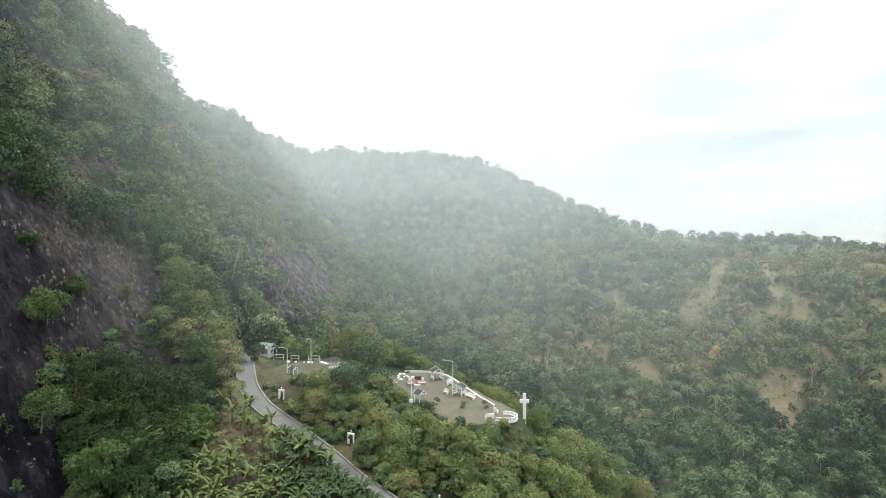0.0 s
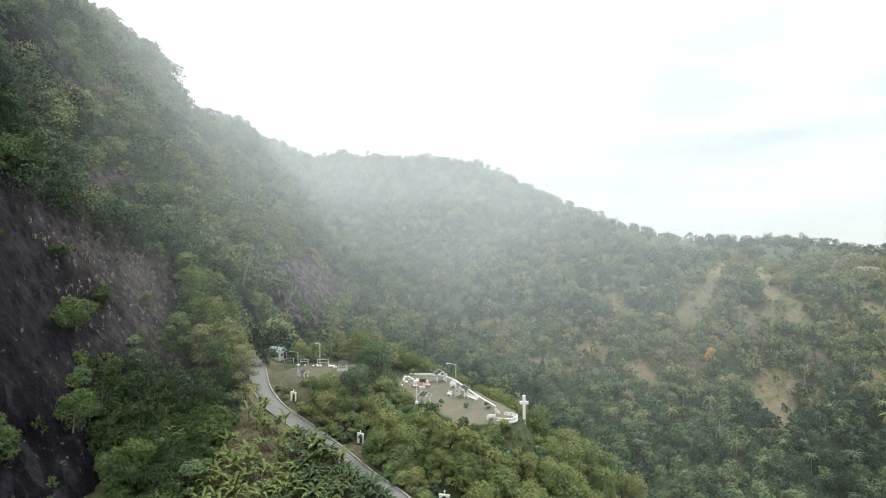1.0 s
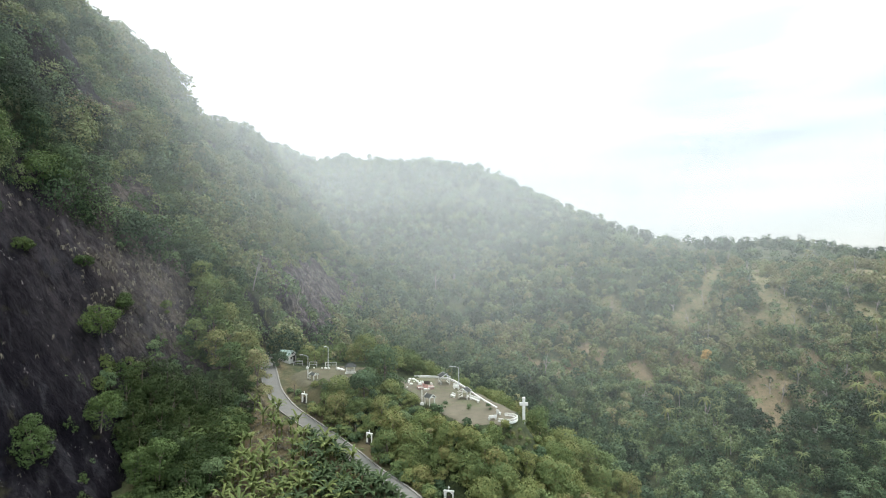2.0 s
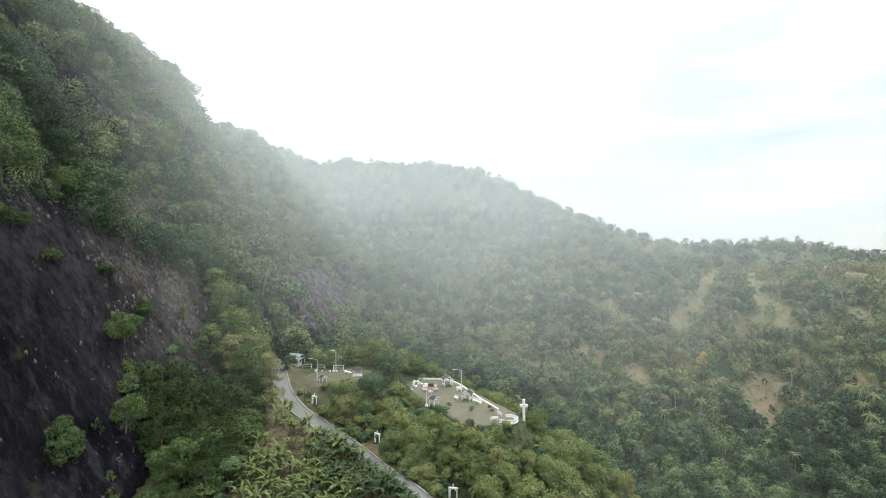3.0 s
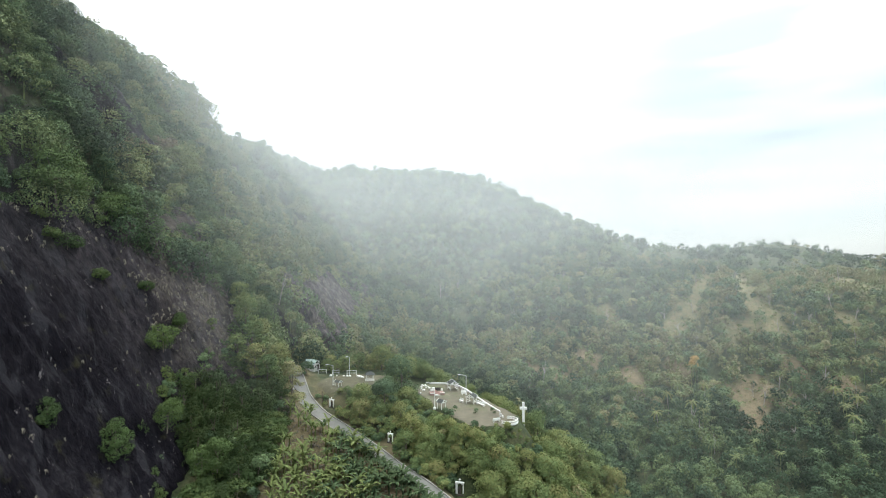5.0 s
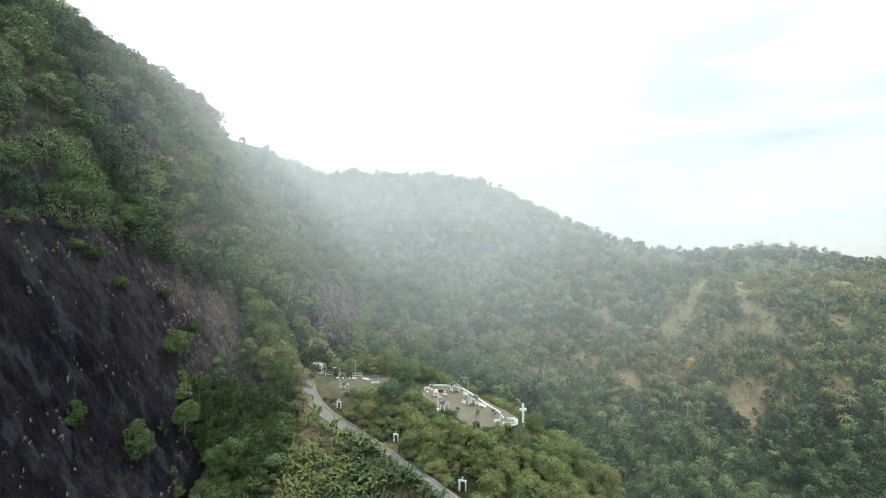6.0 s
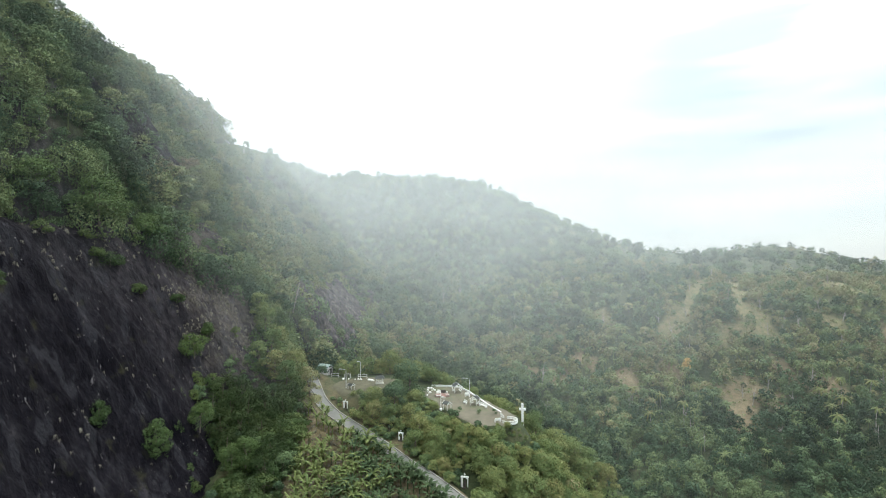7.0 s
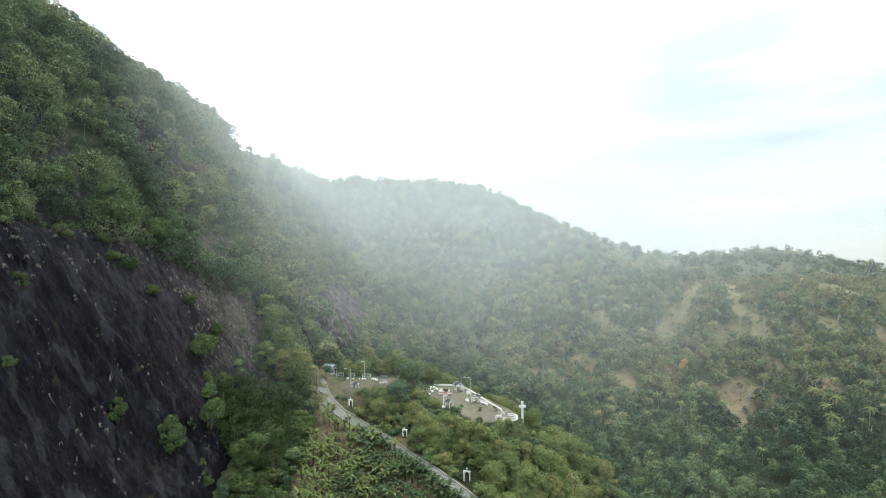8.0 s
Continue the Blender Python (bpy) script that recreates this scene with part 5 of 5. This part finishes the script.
slab("lawn", lawn_distance, (-50, 108), (-10, 140), LAWN, "worn tan grass lawn on the knoll", 0.10)
slab("plaza", plaza_distance, (-18, 86), (18, 136), PAVING, "bare brownish earth of the plaza", 0.14)
PLAZA, GRASS = -3.16, -0.5


def white_wall(points, height, width, label):
    """A low painted wall along a line of plan points, with a coping."""
    ob = thing("low_wall", pose(*points[0], PLAZA), label, "wall")
    o = Vector((*points[0], 0))
    local = [(p[0] - o.x, p[1] - o.y) for p in points]
    part("wall_body", ribbon(local, width, -0.25, height), WHITE, ob)
    part("coping", ribbon(local, width + 0.08, height + 0.002, height + 0.07), WHITE, ob)
    return ob


def bow(points, n=5):
    """Rounds a line of plan points."""
    out = []
    for i in range(len(points) - 1):
        p = [Vector(points[max(0, min(len(points) - 1, i + k))]) for k in (-1, 0, 1, 2)]
        for j in range(n):
            t = j / n
            out.append(tuple(0.5 * ((2 * p[1]) + (p[2] - p[0]) * t + (2 * p[0] - 5 * p[1] + 4 * p[2] - p[3]) * t * t + (3 * p[1] - p[0] - 3 * p[2] + p[3]) * t ** 3)))
    return out + [tuple(points[-1])]


white_wall(bow([(-9.5, 131.8), (-4, 131.2), (-0.6, 129.2), (2.3, 123.8), (6.7, 110.2), (9.9, 101.9)], 4), 0.17, 0.22, "low white painted wall round the edge of the plaza")


def balustrade(points, m):
    ob = thing("balustrade", m, "white curved balustrade at the tip of the plaza", "balustrade")
    part("rail", ribbon(points, 0.17, 0.50, 0.60), WHITE, ob)
    part("base_beam", ribbon(points, 0.24, -0.3, 0.08), WHITE, ob)
    for i, (a, b) in enumerate(zip(points, points[1:])):
        for u in (0.0, 0.5):
            x, y = a[0] + (b[0] - a[0]) * u, a[1] + (b[1] - a[1]) * u
            bm = bmesh.new()
            rod(bm, (x, y, 0.06), (x, y, 0.28), 0.05, 0.075, 8)
            rod(bm, (x, y, 0.28), (x, y, 0.52), 0.075, 0.05, 8)
            part("baluster", bm, WHITE, ob)
    return ob


balustrade(bow([(-0.4, 1.9), (0.9, 1.6), (1.9, 0.0), (1.0, -1.8), (-0.6, -2.2), (-2.2, -1.6)], 3), pose(11.4, 94.6, PLAZA))


def cross_thing():
    g = ground_at(15.4, 100.0)
    ob = thing("cross", pose(15.4, 100.0, g, 0, 0, -6), "tall white painted concrete cross among the trees", "cross")
    top = -0.3 - g
    part("shaft", box(bmesh.new(), (0, 0, top / 2 - 0.2), (0.58, 0.5, top + 0.4), 0.04), WHITE, ob)
    part("crossbar", box(bmesh.new(), (0, 0, top - 1.45), (1.75, 0.51, 0.58), 0.04), WHITE, ob)
    return ob


cross_thing()


def gabled_shelter(m, w, d, h, label, bench=True):
    """Open shelter: four posts, two gable frames, thin grey roof with white verges."""
    ob = thing("garden_shelter", m, label, "shelter", "open garden shelters")
    for x in (-w / 2, w / 2):
        for y in (-d / 2, d / 2):
            part("post", box(bmesh.new(), (x, y, h * 0.36), (0.12, 0.12, h * 0.72 + 0.2), 0.02), WHITE, ob)
    rise = h * 0.30
    for sgn in (-1, 1):
        ang = math.atan2(rise, w / 2 + 0.25)
        ln = math.hypot(rise, w / 2 + 0.25)
        c = (sgn * (w / 4 + 0.12), 0, h * 0.72 + rise / 2)
        turn = Matrix.Rotation(sgn * ang, 4, "Y")
        roof = part("roof_panel", box(bmesh.new(), c, (ln, d + 0.5, 0.07), 0, turn), ROOF_GREY, ob, "dark grey sheet roof panel")
        for y in (-d / 2 - 0.27, d / 2 + 0.27):
            part("verge_board", box(bmesh.new(), (c[0], y, c[2] + 0.02), (ln, 0.08, 0.15), 0, turn), WHITE, roof)
    for y in (-d / 2, d / 2):
        part("tie_beam", box(bmesh.new(), (0, y, h * 0.72), (w + 0.1, 0.12, 0.14), 0.01), WHITE, ob)
    if bench:
        for x in (-w / 2, w / 2):
            part("bench", box(bmesh.new(), (x * 0.8, 0, 0.42), (0.38, d * 0.85, 0.1), 0.02), PLASTER, ob)
            part("side_rail", box(bmesh.new(), (x, 0, 0.85), (0.09, d - 0.1, 0.12), 0.01), WHITE, ob)
    return ob


gabled_shelter(pose(-1.4, 123.6, PLAZA, 0, 0, 14), 2.3, 2.6, 2.6, "open shelter with white posts and grey gabled roof by the wall")
gabled_shelter(pose(3.3, 109.8, PLAZA, 0, 0, -26), 2.0, 1.9, 2.3, "open white gabled shelter with benches beside the wall")
gabled_shelter(pose(-4.6, 105.0, PLAZA, 0, 0, 42), 1.4, 1.6, 2.2, "open white gabled swing frame at the edge of the plaza", False)


def kiosk(m):
    ob = thing("garden_kiosk", m, "square kiosk with white posts and grey hipped roof on the lawn", "kiosk")
    part("floor_slab", box(bmesh.new(), (0, 0, 0.06), (2.6, 2.4, 0.2), 0.03), PLASTER, ob)
    for x in (-0.95, 0.95):
        for y in (-0.85, 0.85):
            part("post", box(bmesh.new(), (x, y, 0.95), (0.17, 0.17, 1.8), 0.02), WHITE, ob)
    for y in (-0.85, 0.85):
        part("rail", box(bmesh.new(), (0, y, 0.75), (1.75, 0.08, 0.12), 0.01), WHITE, ob)
    for x in (-0.95, 0.95):
        part("rail", box(bmesh.new(), (x, 0, 0.75), (0.08, 1.55, 0.12), 0.01), WHITE, ob)
    bm = bmesh.new()
    lo = [bm.verts.new(p) for p in ((-1.5, -1.35, 1.75), (1.5, -1.35, 1.75), (1.5, 1.35, 1.75), (-1.5, 1.35, 1.75))]
    hi = [bm.verts.new(p) for p in ((-0.6, 0, 2.55), (0.6, 0, 2.55))]
    for f in ((lo[0], lo[1], hi[1], hi[0]), (lo[1], lo[2], hi[1]), (lo[2], lo[3], hi[0], hi[1]), (lo[3], lo[0], hi[0]), (lo[3], lo[2], lo[1], lo[0])):
        bm.faces.new(f)
    roof = part("roof", bm, ROOF_GREY, ob, "grey hipped sheet roof")
    part("ridge_cap", box(bmesh.new(), (0, 0, 2.57), (1.3, 0.14, 0.07), 0.02), ROOF_GREY, roof)
    part("eaves_beam", box(bmesh.new(), (0, -0.9, 1.78), (2.1, 0.12, 0.16), 0.01), WHITE, ob)
    part("eaves_beam", box(bmesh.new(), (0, 0.9, 1.78), (2.1, 0.12, 0.16), 0.01), WHITE, ob)
    return ob


kiosk(pose(-25.5, 124.2, GRASS - 0.05, 0, 0, 8))


def street_lamp(m, height, reach):
    ob = thing("street_lamp", m, "grey steel street lamp with a single curved arm", "street lamp", "street lamps")
    part("base_plate", rod(bmesh.new(), (0, 0, -0.3), (0, 0, 0.25), 0.2, 0.16, 10), PLASTER, ob)
    part("pole", rod(bmesh.new(), (0, 0, 0), (0, 0, height), 0.10, 0.065, 9), GALVANISED, ob)
    bm, last = bmesh.new(), Vector((0, 0, height - 0.05))
    for j in range(1, 5):
        nxt = Vector((-reach * j / 4, 0, height + 0.32 * math.sin(j / 4 * 1.5)))
        rod(bm, last, nxt, 0.05, 0.05, 7)
        last = nxt
    arm = part("arm", bm, GALVANISED, ob)
    head = part("lamp_head", box(bmesh.new(), (-reach - 0.3, 0, height + 0.33), (0.8, 0.3, 0.15), 0.05), GALVANISED, arm)
    return ob


street_lamp(pose(-34.9, 118.3, GRASS), 5.4, 1.4)
street_lamp(pose(-32.4, 129.6, GRASS, 0, 0, 60), 5.6, 0.9)
street_lamp(pose(2.2, 118.2, PLAZA), 5.2, 1.6)


def shrine(m, label, s=1.0):
    """Wayside station: two posts, lintel, gabled cap, small cross, dark niche."""
    ob = thing("wayside_shrine", m, label, "shrine", "shrines beside the road")
    part("base", box(bmesh.new(), (0, 0, -0.2), (1.7, 0.8, 0.5), 0.04), DARK, ob, "dark mossy concrete base")
    for x, w in ((-0.62, 0.40), (0.66, 0.20)):
        part("post", box(bmesh.new(), (x, 0, 1.05), (w, 0.32, 2.1), 0.03), WHITE, ob)
    part("lintel", box(bmesh.new(), (0, 0, 2.2), (1.75, 0.42, 0.24), 0.05), WHITE, ob)
    for sgn in (-1, 1):
        part("arch_brace", box(bmesh.new(), (0.02 + sgn * 0.36, 0, 1.96), (0.4, 0.24, 0.14), 0.02, Matrix.Rotation(sgn * 0.7, 4, "Y")), WHITE, ob)
    part("pedestal", box(bmesh.new(), (0.0, 0.0, 0.45), (0.4, 0.35, 0.75), 0.02), DARK, ob, "dark stone pedestal")
    part("relief", box(bmesh.new(), (0.0, 0.0, 1.15), (0.5, 0.12, 0.66), 0.05), DARK, ob, "dark weathered relief slab")
    c = box(bmesh.new(), (0, 0, 2.62), (0.11, 0.11, 0.7), 0.01)
    finial = part("finial_post", c, WHITE, ob)
    part("finial_bar", box(bmesh.new(), (0, 0, 2.74), (0.4, 0.108, 0.11), 0.01), WHITE, finial)
    ob.scale = (s, s, s)
    return ob


for (a, b), rz in zip(SHRINES[:3], (-25, -30, -15)):
    shrine(pose(a, b, ground_at(a, b) + 0.05, 0, 0, rz), "white wayside shrine with a small cross beside the road", 1.12 if b < 90 else 0.88)


def pipe_frame(m, w, h, label):
    ob = thing("pipe_frame", m, label, "railing", "pipe frames round the lawn")
    for x in (-w / 2, w / 2):
        part("upright", rod(bmesh.new(), (x, 0, -0.2), (x, 0, h), 0.06, 0.06, 7), WHITE, ob)
    part("top_bar", rod(bmesh.new(), (-w / 2, 0, h), (w / 2, 0, h), 0.06, 0.06, 7), WHITE, ob)
    part("middle_bar", rod(bmesh.new(), (-w / 2, 0, h * 0.5), (w / 2, 0, h * 0.5), 0.045, 0.045, 7), WHITE, ob)
    return ob


pipe_frame(pose(-41.0, 131.8, GRASS, 0, 0, 5), 2.4, 1.5, "white pipe railing at the back of the lawn")
pipe_frame(pose(-36.9, 131.6, GRASS, 0, 0, -4), 2.0, 1.3, "white pipe railing at the back of the lawn")
pipe_frame(pose(-31.8, 130.2, GRASS, 0, 0, 3), 2.8, 1.5, "white pipe railing beside a street lamp")
gabled_shelter(pose(-33.2, 117.2, GRASS, 0, 0, 52), 1.1, 1.5, 1.6, "small open shelter with a dark roof at the lawn's edge", False)


def green_house(m):
    ob = thing("small_house", m, "small plastered house with a pale green gabled roof", "house")
    part("wall", box(bmesh.new(), (0, 0, 1.2), (3.6, 4.2, 2.8), 0.02), PLASTER, ob)
    part("door", box(bmesh.new(), (0.7, -2.12, 1.0), (0.85, 0.08, 2.0), 0.01), DARK, ob, "dark timber door")
    win = part("window", box(bmesh.new(), (-0.8, -2.12, 1.45), (0.9, 0.08, 0.9), 0.01), WHITE, ob)
    part("pane", box(bmesh.new(), (-0.8, -2.17, 1.45), (0.74, 0.03, 0.74), 0.01), DARK, win)
    for sgn in (-1, 1):
        part("roof_slope", box(bmesh.new(), (sgn * 1.08, 0, 3.05), (2.5, 5.0, 0.09), 0, Matrix.Rotation(sgn * 0.52, 4, "Y")), ROOF_GREEN, ob, "pale green sheet roof slope")
    for y in (-2.04, 2.04):
        bm = bmesh.new()
        ends = [[bm.verts.new(p) for p in ((-1.8, y + e, 2.58), (1.8, y + e, 2.58), (0, y + e, 3.6))] for e in (-0.05, 0.05)]
        bm.faces.new(ends[0])
        bm.faces.new(ends[1][::-1])
        for i in range(3):
            bm.faces.new((ends[0][i], ends[0][i - 1], ends[1][i - 1], ends[1][i]))
        part("gable", bm, WHITE, ob)
    return ob


green_house(pose(-45.2, 135.8, GRASS + 0.5, 0, 0, 68) @ Matrix.Diagonal((0.9, 0.9, 0.9, 1)))


def painted_stone(a, b, zz, s, seed, label, group):
    r = np.random.default_rng(seed)
    bm = bmesh.new()
    bmesh.ops.create_icosphere(bm, subdivisions=2, radius=0.5)
    for v in bm.verts:
        v.co *= 1 + 0.16 * noise.noise(v.co * 2.2 + Vector((seed, 0, 0)))
        v.co.z *= 0.72
    me = bpy.data.meshes.new("painted_stone")
    bm.to_mesh(me)
    bm.free()
    me.materials.append(WHITE)
    ob = new("painted_stone", me)
    ob.matrix_world = pose(a, b, zz + 0.26 * s, 0, 0, r.uniform(0, 360)) @ Matrix.Diagonal((s * r.uniform(0.8, 1.3), s, s, 1))
    return tagged(ob, label, "stone", group)


for i, (a, b, s) in enumerate([(-37.9, 129.4, 0.9), (-32.9, 128.9, 0.8), (-32.0, 128.8, 0.7), (-29.4, 128, 1.0), (-28.5, 127.4, 0.95), (-27.9, 127.2, 0.6), (-36.2, 129.8, 0.5), (-34.0, 129.2, 0.5)]):
    painted_stone(a, b, GRASS, s, 810 + i, "white painted stone on the lawn", "painted stones on the lawn")
painted_stone(-19.2, 110.9, ground_at(-19.2, 110.9) + 1.0, 1.0, 830, "white painted stone below the lawn", "painted stones on the lawn")
for i in range(16):
    a, b = -10.6 + 5.2 * rng.random() - 0.25 * i * 0.1, 119.5 + 9.5 * rng.random()
    painted_stone(a, b, PLAZA, rng.uniform(0.4, 0.9), 840 + i, "white painted stone heaped at the plaza's end", "painted stones on the plaza")


def bench(m, ln, label):
    ob = thing("stone_bench", m, label, "bench", "benches on the plaza")
    part("seat", box(bmesh.new(), (0, 0, 0.45), (ln, 0.5, 0.14), 0.03), WHITE, ob)
    part("backrest", box(bmesh.new(), (0, 0.24, 0.75), (ln, 0.12, 0.5), 0.03), WHITE, ob)
    for x in (-ln * 0.38, ln * 0.38):
        part("leg", box(bmesh.new(), (x, 0, 0.18), (0.22, 0.42, 0.44), 0.02), WHITE, ob)
    return ob


bench(pose(5.4, 107.4, PLAZA, 0, 0, -58), 3.6, "long white bench along the wall")
bench(pose(1.5, 119.2, PLAZA, 0, 0, -20), 1.5, "white bench beside the street lamp")
bench(pose(1.6, 118.0, PLAZA, 0, 0, 160), 1.4, "white bench beside the street lamp")
bench(pose(0.6, 110.6, PLAZA, 0, 0, -60), 1.6, "small white bench in the middle of the plaza")
bench(pose(8.2, 93.9, PLAZA, 0, 0, 200), 1.8, "white bench beside the balustrade")
bench(pose(9.8, 97.5, PLAZA, 0, 0, 120), 1.1, "white bench beside the balustrade")


def stage(m):
    ob = thing("stage", m, "low faded red stage with white edging on the plaza", "stage")
    part("platform", box(bmesh.new(), (0, 0, 0.3), (4.0, 2.2, 0.6), 0.03), RED, ob)
    part("edging", box(bmesh.new(), (0, -1.13, 0.58), (4.2, 0.12, 0.12), 0.02), WHITE, ob)
    part("step", box(bmesh.new(), (0, -1.5, 0.2), (1.4, 0.5, 0.4), 0.02), PLASTER, ob)
    part("back_wall", box(bmesh.new(), (0.5, 0.95, 1.2), (1.5, 0.16, 0.8), 0.02), DARK, ob, "dark weathered back wall")
    for x, y, w, h in ((-1.3, 0.7, 0.7, 0.6), (-0.6, 0.9, 0.5, 0.9), (1.6, 0.6, 0.45, 0.5)):
        part("block", box(bmesh.new(), (x, y, 0.8 + h / 2), (w, 0.5, h), 0.06), WHITE, ob, "white painted block")
    return ob


stage(pose(-6.0, 118.6, PLAZA, 0, 0, 12))


def flagpole(m):
    ob = thing("flagpole", m, "white flagpole with a small faded pink flag", "flagpole")
    part("base", box(bmesh.new(), (0, 0, 0.15), (0.7, 0.7, 0.5), 0.04), WHITE, ob)
    part("pole", rod(bmesh.new(), (0, 0, 0), (0, 0, 4.8), 0.09, 0.06, 9), WHITE, ob)
    bm = bmesh.new()
    grid = [[bm.verts.new((0.07 + 0.16 * i, 0.10 * math.sin(i * 1.1 + j * 0.4), 4.7 - 0.14 * j - 0.05 * i)) for i in range(9)] for j in range(7)]
    for j in range(6):
        for i in range(8):
            bm.faces.new((grid[j][i], grid[j][i + 1], grid[j + 1][i + 1], grid[j + 1][i]))
    bmesh.ops.solidify(bm, geom=bm.faces[:], thickness=0.015)
    part("flag", bm, PINK, ob, "faded pink cloth flag")
    return ob


PINK = plain("faded_pink_cloth", (0.62, 0.42, 0.38), 0.9, 0.2, 3.0)
flagpole(pose(-6.3, 104.7, PLAZA))


def timber_post(a, b, h):
    ob = thing("timber_post", pose(a, b, ground_at(a, b)), "thin weathered timber post beside the road", "post")
    part("shaft", rod(bmesh.new(), (0, 0, -0.4), (0.05, 0, h), 0.09, 0.07, 7), BARK, ob)
    part("cap", rod(bmesh.new(), (0.05, 0, h), (0.05, 0, h + 0.08), 0.1, 0.09, 7), BARK, ob)


timber_post(-36.2, 111.0, 3.4)
timber_post(-19.8, 97.6, 1.9)
timber_post(-2.2, 86.5, 2.0)

# small shrubs on the plaza
tiny = tree_thing("small_shrub", "small clipped green shrub on the plaza", 900, 1.4, 1.3, 6, 150, 0.16, LEAF_DARK, "shrubs on the plaza", "shrub", 0.2)
for a, b in ((3.9, 100.2), (8.0, 100.8), (-1.2, 102.6), (-11.5, 116)):
    copy_thing(tiny, pose(a, b, PLAZA, 0, 0, a * 50))
spent(tiny)


# ---- translucent sheets hung across the valley, added to stand in for haze ----
def haze_sheet_material(name, density, west_only, floor, top, east):
    """White sheet imitating haze: mostly clear, uneven, thinner high up and towards the open east."""
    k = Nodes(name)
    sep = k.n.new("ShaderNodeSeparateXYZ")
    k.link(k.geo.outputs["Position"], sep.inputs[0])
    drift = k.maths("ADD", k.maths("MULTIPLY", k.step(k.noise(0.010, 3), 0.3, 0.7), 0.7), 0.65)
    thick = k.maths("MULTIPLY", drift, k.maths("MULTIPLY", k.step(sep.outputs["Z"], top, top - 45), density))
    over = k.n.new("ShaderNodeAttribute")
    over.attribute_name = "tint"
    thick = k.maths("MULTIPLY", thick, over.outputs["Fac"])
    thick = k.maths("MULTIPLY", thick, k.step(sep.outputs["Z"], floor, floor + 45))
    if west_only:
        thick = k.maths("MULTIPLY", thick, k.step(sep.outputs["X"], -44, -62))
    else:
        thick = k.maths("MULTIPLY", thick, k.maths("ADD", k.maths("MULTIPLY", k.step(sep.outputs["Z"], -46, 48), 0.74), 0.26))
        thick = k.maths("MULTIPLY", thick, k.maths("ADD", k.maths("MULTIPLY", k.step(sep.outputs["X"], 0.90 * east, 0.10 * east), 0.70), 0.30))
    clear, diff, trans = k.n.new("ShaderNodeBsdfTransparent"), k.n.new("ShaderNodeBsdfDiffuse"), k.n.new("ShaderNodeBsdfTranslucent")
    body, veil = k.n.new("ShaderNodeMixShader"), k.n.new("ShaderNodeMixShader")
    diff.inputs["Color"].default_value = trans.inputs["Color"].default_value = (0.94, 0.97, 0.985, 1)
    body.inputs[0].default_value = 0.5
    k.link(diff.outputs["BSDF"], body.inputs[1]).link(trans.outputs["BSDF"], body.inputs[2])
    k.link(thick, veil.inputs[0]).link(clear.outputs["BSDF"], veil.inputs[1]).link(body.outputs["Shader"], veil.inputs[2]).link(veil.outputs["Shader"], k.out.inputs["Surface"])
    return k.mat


def haze_sheet(y, density, seed, west_only=False, floor=-400):
    """One wavering translucent sheet across the valley at depth y, in place of haze."""
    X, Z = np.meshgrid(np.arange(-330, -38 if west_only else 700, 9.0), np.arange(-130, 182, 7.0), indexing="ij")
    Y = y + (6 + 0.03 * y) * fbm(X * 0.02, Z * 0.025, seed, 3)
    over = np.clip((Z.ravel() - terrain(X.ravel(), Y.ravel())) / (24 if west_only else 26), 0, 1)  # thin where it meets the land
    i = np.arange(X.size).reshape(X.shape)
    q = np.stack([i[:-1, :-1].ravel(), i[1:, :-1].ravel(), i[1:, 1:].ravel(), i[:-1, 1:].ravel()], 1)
    ob = quads_object("mist", np.stack([X.ravel(), Y.ravel(), Z.ravel()], 1), q, haze_sheet_material("mist", density, west_only, floor, 178 if west_only else 104 + 0.16 * y, y), over, smooth=True)
    return tagged(ob, "thin translucent white sheet standing in for haze across the valley", "mist", kind="stuff")


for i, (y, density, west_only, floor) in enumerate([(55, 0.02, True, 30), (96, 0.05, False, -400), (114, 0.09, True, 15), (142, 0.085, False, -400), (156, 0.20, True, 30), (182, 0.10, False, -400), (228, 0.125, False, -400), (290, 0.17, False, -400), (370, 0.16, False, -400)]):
    haze_sheet(y, density, 81 + i, west_only, floor)
